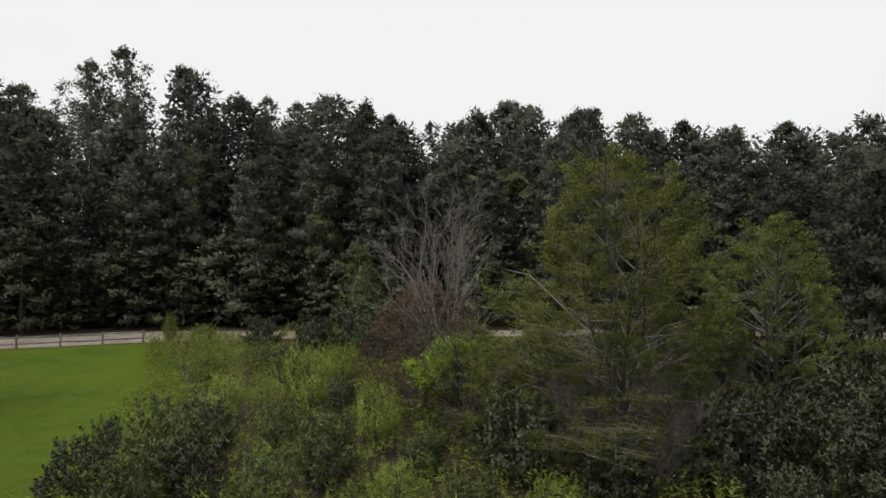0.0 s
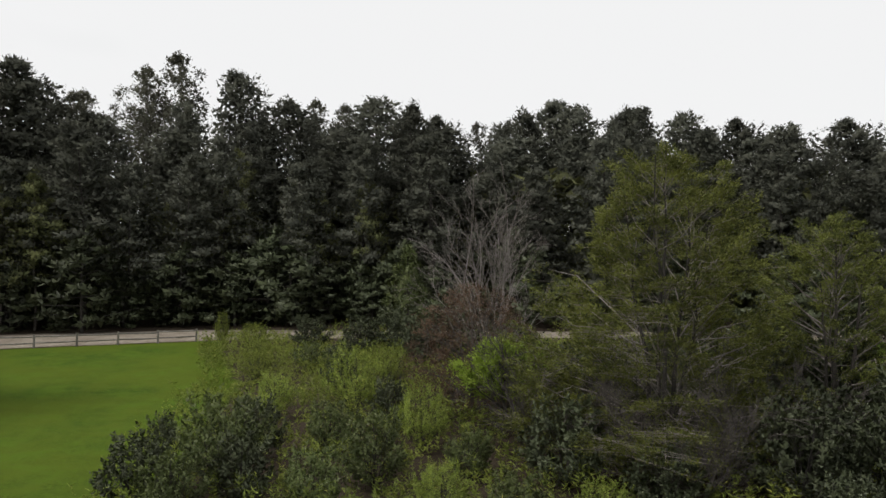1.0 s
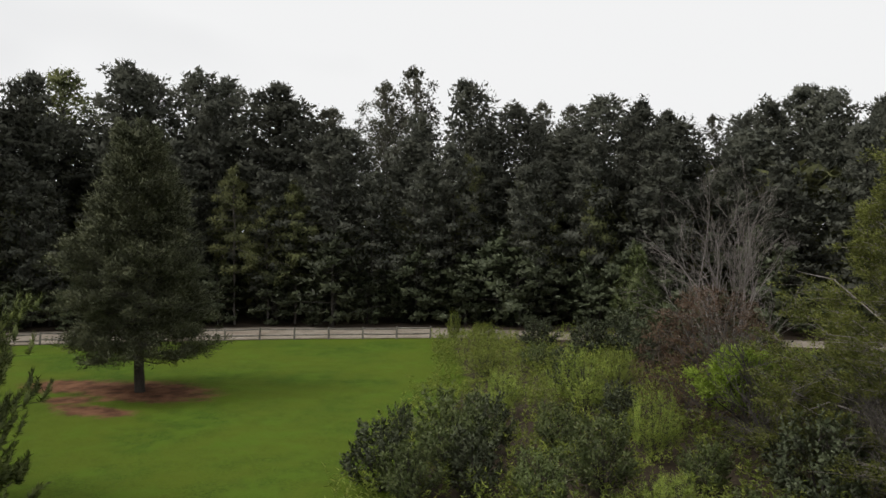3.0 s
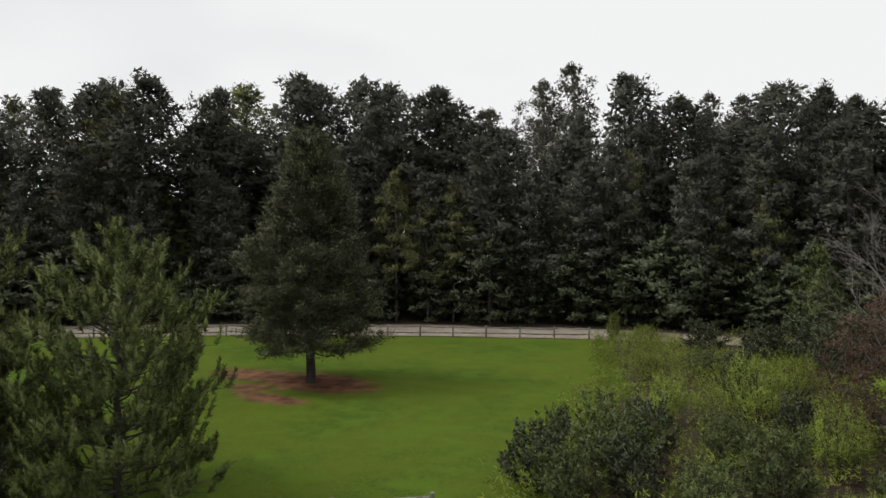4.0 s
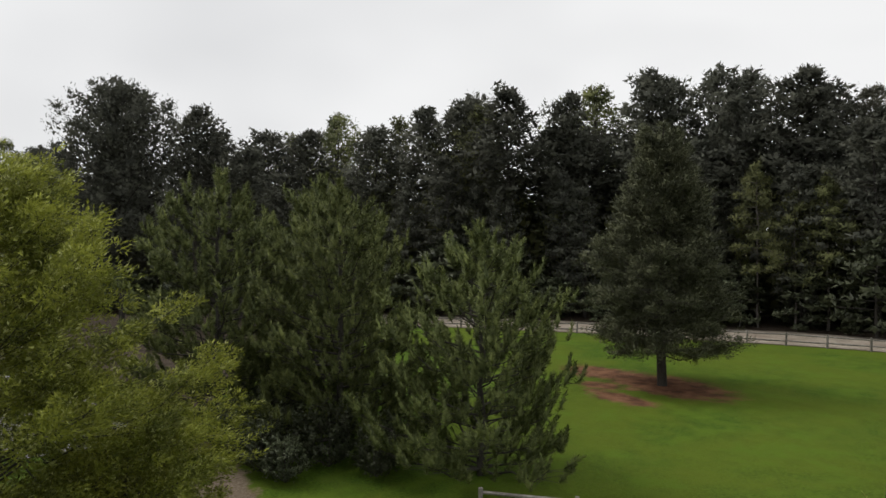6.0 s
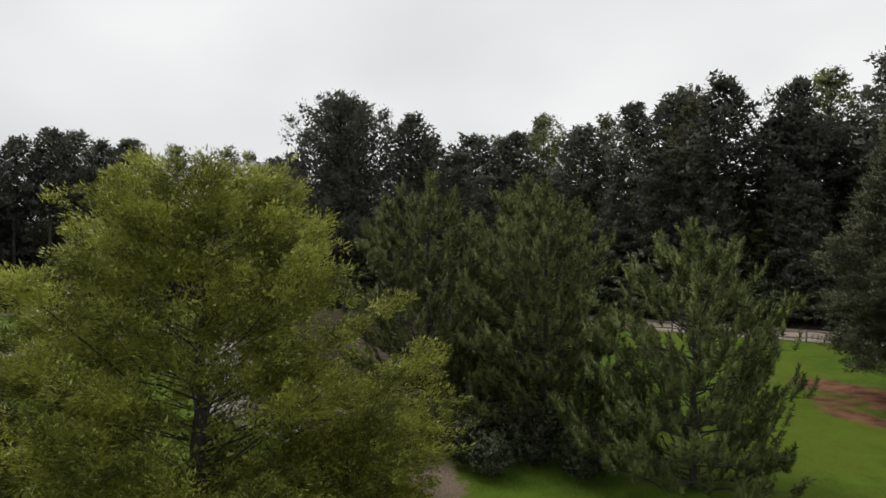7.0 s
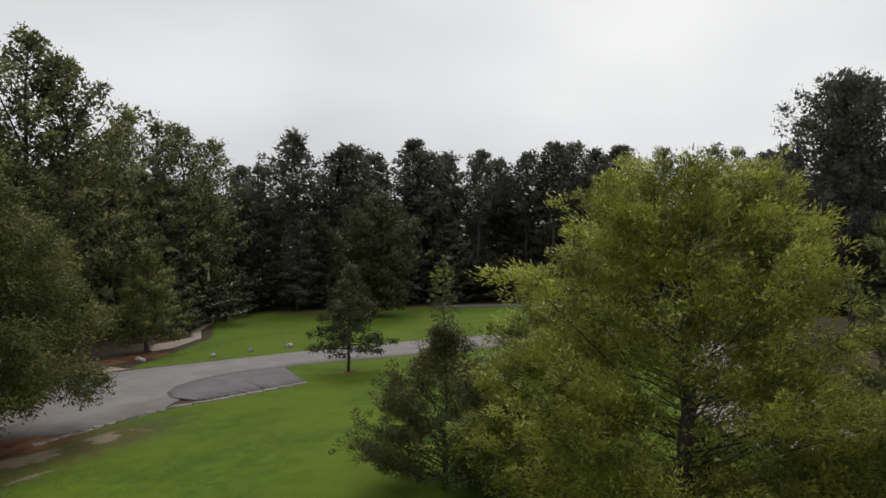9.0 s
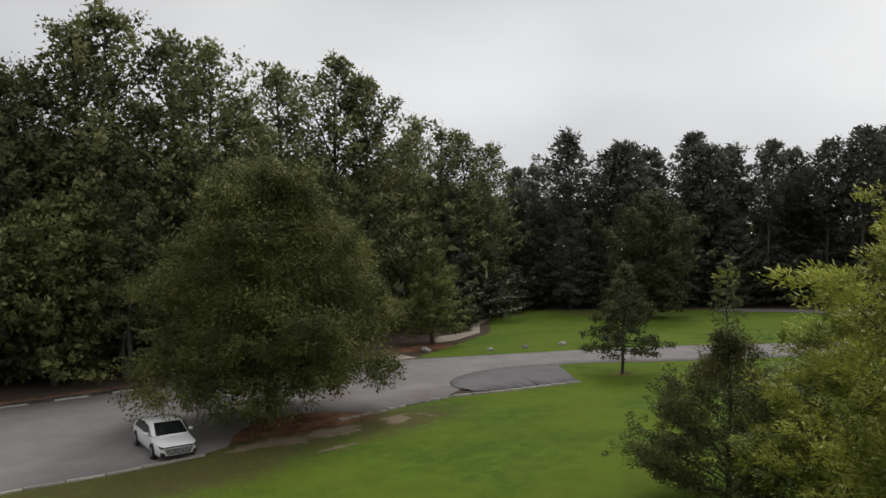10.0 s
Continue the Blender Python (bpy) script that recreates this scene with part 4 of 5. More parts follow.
edge_row([(-46, -63), (-30, -61), (-10, -60.5), (8, -60.5)], 4.2, LOW, 3, 6, 0.6, 1.2)


def wood_depth():
    """The inside of the wood: a dim mass of boughs behind the front trees."""
    rng = np.random.default_rng(4)
    c = []
    for line, n in (([(64, 78), (20, 80), (0, 79), (-25, 76), (-46, 68), (-64, 56), (-80, 42), (-98, 26), (-112, 4), (-132, -20), (-130, -52), (-112, -76)], 2000),
                    ([(-112, -76), (-92, -90), (-72, -80), (-54, -70), (-30, -70), (-6, -70), (12, -68)], 800)):
        e = np.asarray(line, float)
        d = np.concatenate([[0], np.cumsum(np.hypot(*np.diff(e, axis=0).T))])
        s = rng.uniform(0, d[-1], n)
        x, y = np.interp(s, d, e[:, 0]) + rng.normal(size=n) * 2.5, np.interp(s, d, e[:, 1]) + rng.normal(size=n) * 2.5
        c.append(np.stack([x, y, lie(x, y) + rng.uniform(0, 13.5 if n > 1000 else 19.0, n)], -1))
    v, f, nrm = leaves(rng, np.concatenate(c), 40, 2.6, 0.8, 1.5, 1.0)
    tagged(new("wood_interior", quads("wood_interior", v, f, WOODS, nrm)), "dim boughs and undergrowth deep in the wood", "woods", kind="stuff")


wood_depth()
for x, y, turn, tall in ((-97.5, -70.5, 20, 0.7), (-99.5, -75.5, 130, 0.8), (-102.5, -72.5, 240, 0.75), (-94.5, -78.5, 300, 0.68), (-108, -62, 80, 0.75), (-111, -52, 190, 0.7), (-92.3, -70.0, 50, 0.75), (0.9, 71.5, 40, 0.75), (-22.9, 69.0, 110, 0.75)):
    stand(pines[int(turn) % 3], x, y, turn, tall * 1.4, tall)


pad_pine = plant("pad_pine", wood_tree(35, 13.5, 2.9, CONE_CROWN, 0.3, 28, (-0.1, 0.4), 0.35, (0.95, 0.42, 0.5), (0.22, 0.07), 90, 0.11, fill=60, deep_leaf=(0.3, 0.2)), BARK_TWIG, PADS, (-38.3, 58.0), "slim pine with a pale trunk and drooping yellowish pads", "tree", "trees of the wood")
for x, y, turn, wide, tall in ((-37.8, 53.0, 50, 0.9, 0.85), (-40.3, 51.6, 140, 0.8, 1.05), (-22.4, 62.2, 200, 0.8, 1.15), (-15.6, 63.4, 260, 0.9, 0.9), (-11.0, 63.8, 310, 0.7, 1.0), (-46.8, 47.2, 20, 1.0, 0.95), (-27.5, 60.4, 90, 0.7, 0.8)):
    stand(pad_pine, x * 1.07, y * 1.07, turn, wide * 1.1, tall * 1.05)


def far_woods():
    """Distant crowns all round as one mass, added to block horizon light."""
    rng = np.random.default_rng(3)
    a = rng.uniform(0, 2 * np.pi, 700)
    r = rng.uniform(128, 175, 700)
    top = rng.uniform(9, 17, 700)
    c = np.stack([np.cos(a) * r, np.sin(a) * r, lie(np.cos(a) * r, np.sin(a) * r) + top * rng.uniform(0.1, 1, 700)], -1)
    v, f, nrm = leaves(rng, c, 70, 4.0, 0.9, 2.0, 1.4)
    tagged(new("far_woods", quads("far_woods", v, f, WOODS, nrm)), "added distant ring of dark crowns that blocks horizon light", "woods", kind="stuff")


far_woods()

# ---- single trees on the lawns ----
cedar = plant("cedar_tree", shoot_tree(41, 15.3, 3.25, [(0, 1.0), (0.15, 1.03), (0.3, 1.0), (0.5, 0.86), (0.7, 0.64), (0.85, 0.42), (0.95, 0.24), (1, 0.08)], 200, 0.26, first=0.13, slope=(-0.05, 0.7), curl=(0.0, 0.3),
              dense=9, inner=0.45, swing=0.24, lift=0.25, aim=(0.7, 0.4, 0.4), fat=0, puff=(0.3, 0.8), leaf=(0.19, 0.05), per=32, lobes=0.22, fill=6000, fill_leaf=(0.24, 0.14)), BARK, CEDAR, (-29.1, 29.4),
              "large dark conical red cedar on bare clay in the lawn", limb_parts=10)
YOUNG = [(0, 0.9), (0.15, 1.0), (0.35, 1.0), (0.55, 0.88), (0.75, 0.62), (0.9, 0.36), (1, 0.08)]
young_a = plant("young_pine", shoot_tree(51, 9.0, 3.3, YOUNG, 75, 0.14, slope=(0.1, 0.1), whorl=5, dense=4.2, fat=0.075, leaf=(0.2, 0.034), per=76, lobes=0.25, shoot=(0.4, 0.8), aim=(0.4, 0.4, 0.9)), BARK, PINE_YOUNG, (-21.8, 13.25), "bushy young pine with upright bright shoots", group="young pines by the lawn", limb_parts=10)
young_b = plant("young_pine", shoot_tree(52, 10.9, 3.8, YOUNG, 85, 0.17, slope=(0.1, 0.1), whorl=5, dense=4.2, fat=0.075, leaf=(0.2, 0.034), per=76, lobes=0.25, shoot=(0.4, 0.8), aim=(0.4, 0.4, 0.9)), BARK, PINE_YOUNG, (-28.2, 10.3), "bushy young pine with upright bright shoots", group="young pines by the lawn", limb_parts=10)
stand(young_b, -33.4, 6.4, 140, 1.1, 1.08)
stand(young_a, -35.5, 12.0, 60, 1.2, 1.3)
lime_oak = plant("willow_oak", shoot_tree(61, 11.8, 5.9, [(0, 0.95), (0.12, 1.05), (0.35, 1.0), (0.52, 0.9), (0.7, 0.74), (0.85, 0.52), (0.94, 0.34), (1, 0.15)], 165, 0.26, first=0.04, slope=(0.0, 0.6), curl=(0.1, 0.25),
                 dense=7.5, inner=0.42, swing=0.15, lift=0.3, aim=(0.6, 0.5, 0.1), fat=0, puff=(0.36, 0.5), leaf=(0.15, 0.05), per=46, lobes=0.42, thick=0.4, crook=0.07, fill=6000, fill_leaf=(0.2, 0.11), sprigs=220,
                 extra=[(2.6, -30, 5.4), (2.3, 6, 4.6), (2.7, 36, 4.4), (5.2, 88, 6.8), (3.6, 84, 7.0), (6.6, 93, 5.8), (2.6, 78, 6.6), (4.4, 100, 6.6)]), BARK, LIME, (-21.9, -2.6),
                 "round bright yellow-green willow oak in full leaf", limb_parts=16)
big_oak = plant("shade_oak", shoot_tree(62, 15.0, 5.9, [(0, 0.68), (0.08, 0.84), (0.25, 1.0), (0.5, 0.9), (0.7, 0.72), (0.85, 0.5), (0.95, 0.3), (1, 0.14)], 190, 0.36, first=0.1, slope=(-0.1, 0.7), curl=(-0.15, 0.15),
                dense=3.4, inner=0.4, swing=0.2, lift=0.5, aim=(0.4, 0.3, -0.5), fat=0, puff=(0.7, 0.75), leaf=(0.19, 0.09), per=52, lobes=0.25, thick=0.5, crook=0.08, fill=6000, fill_leaf=(0.28, 0.18)), BARK, OAK, (-20.0, -35.8),
                "large drooping shade oak beside the parking strip", limb_parts=14)
cone = plant("small_conical_tree", wood_tree(63, 8.2, 2.8, [(0, 0.85), (0.12, 1.0), (0.4, 0.76), (0.7, 0.44), (1, 0.08)], 0.16, 66, (0.05, 0.5), 0.1, (0.66, 0.4, 0.6), (0.2, 0.08), 60, 0.11, fill=500, deep_leaf=(0.24, 0.15), top=3),
             BARK, OAK_DARK, (-45.1, -29.5), "small dark conical tree beside the road")
thin_tree = plant("thin_sapling", grow(69, 8.6, 1.7, [(0, 0.5), (0.2, 1.0), (0.5, 0.8), (0.75, 0.5), (1, 0.1)], 70, 34, (0.2, 0.1), 0.32, flat=0.5, first=0.2, limbs=34, rise=0.3, trunk=0.09, depth=0.6), BARK, YELLOW_WOODS,
                  (-64.6, -31.0), "thin sparse sapling at the roadside")
oval = plant("oval_tree", wood_tree(64, 17.0, 6.4, ROUND_CROWN, 0.06, 110, (0.1, 0.8), 0.15, (1.3, 0.5, 0.75), (0.3, 0.15), 60, 0.35, lobes=0.25, rough=0.3, fill=2500, deep_leaf=(0.5, 0.36)), BARK, OAK_DARK, (-86, -52.0),
             "large dark oval tree on the far lawn")
dark_tree = plant("spreading_dark_tree", wood_tree(65, 10.0, 3.9, [(0, 0.75), (0.2, 1.0), (0.4, 0.92), (0.6, 0.7), (0.8, 0.45), (1, 0.12)], 0.1, 64, (0.1, 0.7), 0.12, (0.85, 0.4, 0.65), (0.22, 0.1), 60, 0.18, fill=1200, deep_leaf=(0.3, 0.2), top=4), BARK, OAK, (-48.9, -54.6), "olive-green spreading tree beside the footpath")
small_cedar = plant("small_cedar", shoot_tree(66, 6.3, 3.0, [(0, 0.85), (0.2, 1.0), (0.45, 1.0), (0.62, 0.82), (0.74, 0.5), (0.84, 0.2), (1, 0.06)], 90, 0.1, first=0.04, slope=(0.3, 0.7), curl=(0.05, 0.2),
                    dense=7, inner=0.3, swing=0.22, lift=0.25, aim=(0.6, 0.4, 0.4), fat=0, puff=(0.27, 0.6), leaf=(0.12, 0.045), per=38, lobes=0.45, thick=0.6, crook=0.06, fill=1200, fill_leaf=(0.18, 0.1), top=8), BARK, OLIVE_DIM, (-24.2, -11.5), "small ragged red cedar on the lawn", limb_parts=6)
side_bush = plant("small_oak", grow(67, 5.4, 2.1, BROAD_SHAPE, 220, 130, (0.14, 0.045), 0.5, flat=0.6, first=0.05, limbs=40, rise=0.5, trunk=0.1, lobes=0.6, up=0.5, fill=400, fill_leaf=(0.35, 0.18), core=0.8, boughs=(36, 0.7, 0.5)), BARK, SHRUB, (-23.6, -8.4),
                  "small leafy oak sapling beside the willow oak")
pale_bush = plant("small_oak", grow(68, 3.2, 1.8, BROAD_SHAPE, 130, 130, (0.14, 0.045), 0.48, flat=0.6, first=0.05, limbs=30, rise=0.5, trunk=0.1, lobes=0.6, up=0.5, fill=250, fill_leaf=(0.35, 0.18), core=0.8, boughs=(24, 0.6, 0.4)), BARK, LIME, (-21.5, 1.6),
                  "low pale green oak sapling by the sandy track")

# ---- the brush field ----
olive = plant("thin_cedar", shoot_tree(71, 12.3, 4.4, [(0, 0.85), (0.15, 1.0), (0.35, 1.0), (0.55, 0.86), (0.75, 0.62), (0.9, 0.4), (1, 0.14)], 210, 0.12, first=0.03, slope=(0.25, 0.9), curl=(-0.05, 0.1),
              dense=8.5, inner=0.48, swing=0.2, lift=0.12, aim=(0.8, 0.5, 0.2), fat=0, puff=(0.26, 0.5), leaf=(0.12, 0.04), per=28, lobes=0.4, stems=5, stem_spread=0.4, crook=0.12, thick=0.7,
              extra=[(4.4, 176, 5.6), (3.6, 186, 5.2), (5.0, 168, 5.2), (2.8, 180, 5.0), (3.8, 160, 5.0)]), BARK, OLIVE, (6.3, 26.2),
              "tall thinning cedar, olive sprays over grey branches", limb_bark=BARK_DEAD, limb_parts=16)
olive_b = plant("thin_cedar", shoot_tree(72, 9.8, 2.9, [(0, 0.8), (0.2, 1.0), (0.45, 0.95), (0.65, 0.75), (0.85, 0.5), (1, 0.12)], 110, 0.12, first=0.1, slope=(0.3, 0.9), curl=(-0.05, 0.1),
                dense=8, inner=0.55, swing=0.2, lift=0.12, aim=(0.8, 0.5, 0.2), fat=0, puff=(0.26, 0.5), leaf=(0.12, 0.04), per=28, lobes=0.45, stems=4, stem_spread=0.4, crook=0.12, thick=0.95), BARK, OLIVE, (13.8, 29.5),
                "smaller thinning cedar with bare lower branches", limb_bark=BARK_DEAD, limb_parts=12)
dead = plant("dead_tree", bare_tree(73, 10.4, 0.95, 7, levels=4, r0=0.055, tilt=(3, 22), fork=(18, 40), kids=3), BARK_DEAD, BROWN_LEAF, (0.2, 36.0), "bare grey dead tree in the brush", limb_parts=14, sides=5)
twiggy = plant("dead_shrub", bare_tree(78, 3.6, 1.1, 7, levels=3, r0=0.035, tilt=(10, 45), fork=(20, 48), kids=4), BARK_TWIG, BROWN_LEAF, (5.4, 23.6), "leafless tangled grey-brown shrub under the thin cedar", "shrub", "dead shrubs", limb_parts=6)
for x, y, turn, size in ((7.6, 24.2, 80, 1.1), (3.4, 26.0, 200, 1.2), (9.6, 26.6, 300, 1.3), (1.6, 28.8, 30, 1.3), (6.4, 22.4, 150, 0.8)):
    stand(twiggy, x, y, turn, size, size)
dead_low = plant("dead_cedar", grow(74, 6.2, 3.0, BROAD_SHAPE, 520, 40, (0.13, 0.04), 0.36, flat=0.5, first=0.1, limbs=80, rise=0.6, trunk=0.09, stems=4, depth=0.6, lobes=0.6), BARK_TWIG, BROWN_LEAF, (-0.8, 32.5), "low brown dead cedar with withered sprays")
bright = plant("bright_sapling", shoot_tree(75, 4.3, 1.5, [(0, 0.4), (0.4, 0.8), (0.7, 1.0), (0.9, 0.75), (1, 0.4)], 34, 0.035, first=0.5, slope=(0.2, 0.6), dense=8, inner=0.3, swing=0.25, aim=(0.6, 0.4, 0.2), fat=0, puff=(0.24, 0.5), leaf=(0.15, 0.07), per=22, lobes=0.4),
               BARK, LIME_BUSH, (0.6, 29.5), "bright lime-green sapling in the brush")
juniper = plant("young_cedar", wood_tree(76, 7.6, 2.1, [(0, 0.8), (0.2, 1.0), (0.5, 0.75), (0.8, 0.4), (1, 0.08)], 0.04, 40, (0.3, 1.0), 0.05, (0.6, 0.6, 0.9), (0.22, 0.07), 50, 0.1, fill=400, deep_leaf=(0.28, 0.18), top=3), BARK, SHRUB, (-6.3, 55.0), "young dark cedar at the wood's edge")
east_pine = plant("lawn_pine", wood_tree(77, 14.5, 4.2, ROUND_CROWN, 0.2, 70, (0.1, 0.8), 0.15, (1.1, 0.45, 0.75), (0.3, 0.09), 60, 0.24, fill=1500), BARK, PINE, (31.3, 51.8), "dark pine standing on the lawn beyond the brush")
BUSH = [(0, 0.6), (0.2, 0.9), (0.45, 1.0), (0.7, 0.85), (0.88, 0.6), (1, 0.25)]
shrubs = [
    plant("shrub", shoot_tree(80, 2.9, 1.25, BUSH, 44, 0.04, slope=(0.7, 1.5), curl=(0.0, 0.2), dense=6.5, inner=0.3, swing=0.25, lift=0.2, aim=(0.5, 0.4, 0.6), shoot=(0.25, 0.5), fat=0, leaf=(0.17, 0.085), per=9, lobes=0.4, stems=5,
          stem_spread=0.5, crook=0.06, thick=0.6, top=6, fill=350, fill_leaf=(0.2, 0.12)), BARK, SHRUB, (-8.8, 23.0), "leafy green shrub in the brush", "shrub", "shrubs in the brush"),
    plant("shrub", shoot_tree(81, 2.9, 1.25, BUSH, 44, 0.04, slope=(0.6, 1.4), curl=(0.0, 0.2), dense=6.5, inner=0.3, swing=0.25, lift=0.2, aim=(0.5, 0.4, 0.4), shoot=(0.2, 0.4), fat=0, leaf=(0.17, 0.095), per=9, lobes=0.45, stems=5,
          stem_spread=0.5, crook=0.06, thick=0.6, top=6, fill=350, fill_leaf=(0.2, 0.12)), BARK, SHRUB_DARK, (-4.5, 45.0), "dark green shrub in the brush", "shrub", "shrubs in the brush"),
    plant("shrub", shoot_tree(82, 2.9, 1.3, BUSH, 50, 0.03, slope=(0.9, 1.8), curl=(0.0, 0.1), dense=7, inner=0.35, swing=0.3, lift=0.2, aim=(0.25, 0.25, 1.0), shoot=(0.35, 0.7), fat=0, leaf=(0.16, 0.036), per=13, lobes=0.4, stems=6,
          stem_spread=0.6, crook=0.05, thick=0.5, top=6), BARK, WEED, (-6.0, 32.0), "yellow-green shrub in the brush", "shrub", "shrubs in the brush"),
]
SHRUBS = [
    (1, -10.6, 21.0, 2.3, 1.1), (0, -9.2, 20.2, 2.0, 1.0), (1, -7.6, 21.6, 2.2, 1.0), (0, -5.2, 21.0, 2.0, 1.0), (0, -3.8, 23.4, 2.5, 1.0), (2, -1.4, 21.2, 1.6, 1.0), (0, 0.8, 20.4, 1.7, 1.1),
    (1, -11.6, 24.8, 1.9, 0.7), (1, -8.6, 26.0, 2.3, 0.9), (0, -6.0, 26.8, 2.0, 1.0), (2, -2.6, 27.4, 2.4, 0.9), (0, -0.6, 24.6, 1.7, 1.0), (1, -4.2, 30.2, 2.2, 0.9), (2, -9.6, 31.5, 1.9, 1.1),
    (1, -7.6, 36.4, 2.5, 0.8), (2, -12.6, 38.5, 1.7, 1.2), (2, -5.4, 39.0, 2.1, 1.2), (1, -2.6, 46.6, 3.9, 1.2), (1, -6.2, 48.4, 3.4, 1.1), (1, -8.6, 47.4, 2.6, 1.2), (1, -12.6, 50.0, 2.3, 1.2),
    (2, -16.5, 49.5, 1.8, 1.0), (1, 1.5, 44.0, 3.4, 1.2), (2, -19.6, 51.4, 2.3, 0.45), (2, -15.0, 44.5, 1.6, 1.3), (0, -10.6, 42.6, 1.7, 1.4), (1, 2.6, 24.0, 3.0, 1.0), (1, 9.6, 22.8, 3.4, 1.0),
]
# Those beyond x = -23 are added to darken the gap below the young pines.
SHRUBS += [
    (1, 12.4, 22.5, 3.2, 1.0), (1, 14.2, 24.6, 4.0, 1.0), (1, 16.4, 26.0, 3.6, 1.0), (1, 17.8, 29.0, 4.2, 1.0), (1, 11.4, 25.2, 3.4, 1.0), (1, 9.8, 20.0, 2.0, 1.0), (2, 19.6, 28.0, 2.6, 1.0),
    (1, 14.8, 21.6, 2.4, 1.0), (1, -25.6, 8.9, 2.4, 1.0), (1, -27.4, 7.8, 2.2, 1.1), (1, -23.6, 10.0, 1.8, 1.1), (1, -29.6, 7.6, 2.6, 1.0), (1, -25.0, 11.4, 1.8, 1.2), (1, 12.4, 31.8, 5.2, 0.8), (1, 14.6, 31.4, 5.0, 0.8), (1, 16.6, 31.0, 5.2, 0.8), (1, 18.4, 31.4, 4.6, 0.8), (1, 8.4, 33.6, 5.0, 0.8), (1, -26.3, 6.6, 2.0, 1.1), (1, -24.8, 7.0, 1.6, 1.1), (1, -28.4, 6.0, 2.2, 1.0), (1, 4.5, 30.5, 3.8, 1.2), (1, 10.5, 31.5, 4.6, 1.3), (1, 5.4, 22.2, 2.2, 1.1), (2, 3.2, 20.0, 1.6, 1.2), (1, 12.6, 19.4, 2.0, 1.2),
]
for kind, x, y, h, w in SHRUBS:
    stand(shrubs[kind], x, y, wood_rng.uniform(0, 360), h / 3 * w, h / 3)


def weeds():
    """Goldenrod and tall weeds that fill the brush field, in drifts: stalks with narrow leaves, leafier towards the head."""
    rng = np.random.default_rng(9)
    n = 17000
    x, y = rng.uniform(-22, 26, n), rng.uniform(15, 56, n)
    drift = np.array([noise.noise(Vector((a * 0.33, b * 0.33, 2.0))) for a, b in zip(x, y)])
    keep = (inside(x, y, [(-10.6, 15), (-13.0, 25), (-15.4, 37), (-21.2, 50), (-21.8, 55), (24, 55), (24, 15)]) > rng.uniform(0, 0.5, n)) & (drift > -0.6 + 0.3 * rng.normal(size=n)) & ((y > 25) | (rng.uniform(0, 1, n) < 0.7))
    x, y, drift = x[keep], y[keep], drift[keep]
    h = (0.5 + 0.95 * np.clip(drift + 0.4, 0, 1)) * rng.uniform(0.6, 1.4, len(x))
    base = np.stack([x, y, lie(x, y)], -1)
    way = unit(np.stack([rng.normal(size=len(x)) * 0.16, rng.normal(size=len(x)) * 0.16, np.ones(len(x))], -1))
    per = 15
    u = rng.uniform(0.3, 1.0, (len(x), per)) ** 0.8
    p = (base[:, None, :] + way[:, None, :] * (h[:, None] * u)[:, :, None]).reshape(-1, 3)
    m = len(p)
    spin = unit(rng.normal(size=(m, 3)) * np.array([1, 1, 0.2]))
    tip = unit(spin + np.array([0, 0, 0.55]) + rng.normal(size=(m, 3)) * 0.2)
    ln = rng.uniform(0.12, 0.26, m)[:, None]
    side = unit(np.cross(tip, rng.normal(size=(m, 3)))) * 0.024
    v = np.stack([p - side, p + side + tip * ln * 0.25, p + tip * ln], 1)
    v, f, nrm = triangles(v, unit(spin * 0.7 + np.array([0, 0, 0.7]) + rng.normal(size=(m, 3)) * 0.25))
    tagged(new("weeds", quads("weeds", v, f, WEED, nrm)), "tall yellow-green goldenrod and weeds", "weeds", kind="stuff")


weeds()


# ---- split-rail fences ----


def fence(name, line, label, rail_heights=(0.38, 0.82), post_high=0.98):
    e = np.asarray(line, float)
    d = np.concatenate([[0], np.cumsum(np.hypot(*np.diff(e, axis=0).T))])
    n = int(round(d[-1] / 2.75))
    s = np.linspace(0, d[-1], n + 1)
    pts = np.stack([np.interp(s, d, e[:, 0]), np.interp(s, d, e[:, 1])], -1)
    thing = new(name)
    rng = np.random.default_rng(len(line))
    for x, y in pts:
        z = float(lie(x, y))
        bm = bmesh.new()
        bmesh.ops.create_cone(bm, cap_ends=True, segments=7, radius1=0.085, radius2=0.07, depth=post_high + 0.2,
                              matrix=Matrix.Translation((x, y, z + post_high / 2 - 0.1)) @ pose(0, 0, 0, rng.normal() * 2, rng.normal() * 2, rng.uniform(0, 90)))
        part("post", bm, TIMBER, thing)
    for (x0, y0), (x1, y1) in zip(pts[:-1], pts[1:]):
        for hgt in rail_heights:
            a = Vector((x0, y0, float(lie(x0, y0)) + hgt + rng.normal() * 0.03))
            b = Vector((x1, y1, float(lie(x1, y1)) + hgt + rng.normal() * 0.03))
            mid = (a + b) / 2 + Vector((0, 0, -0.015))
            v, f = tubes([([a, mid, b], [0.05, 0.062, 0.05])], 6)
            child("rail", quads("rail", v, f, TIMBER), thing)
    tagged(thing, label, "fence")


fence("far_fence", [(-22.3, 53.2), (-30.4, 49.6), (-36.0, 46.9), (-48.4, 39.6), (-58, 32.4), (-66, 26)], "weathered two-rail split-rail fence along the far side of the lawn")
fence("near_fence", [(-12.1, 17.2), (-16.5, 13.2), (-18.6, 11.3)], "weathered split-rail fence at the near end of the lawn", (0.34, 0.76), 0.9)

# ---- the road's edge: kerb, wheel stops, stones, car ----


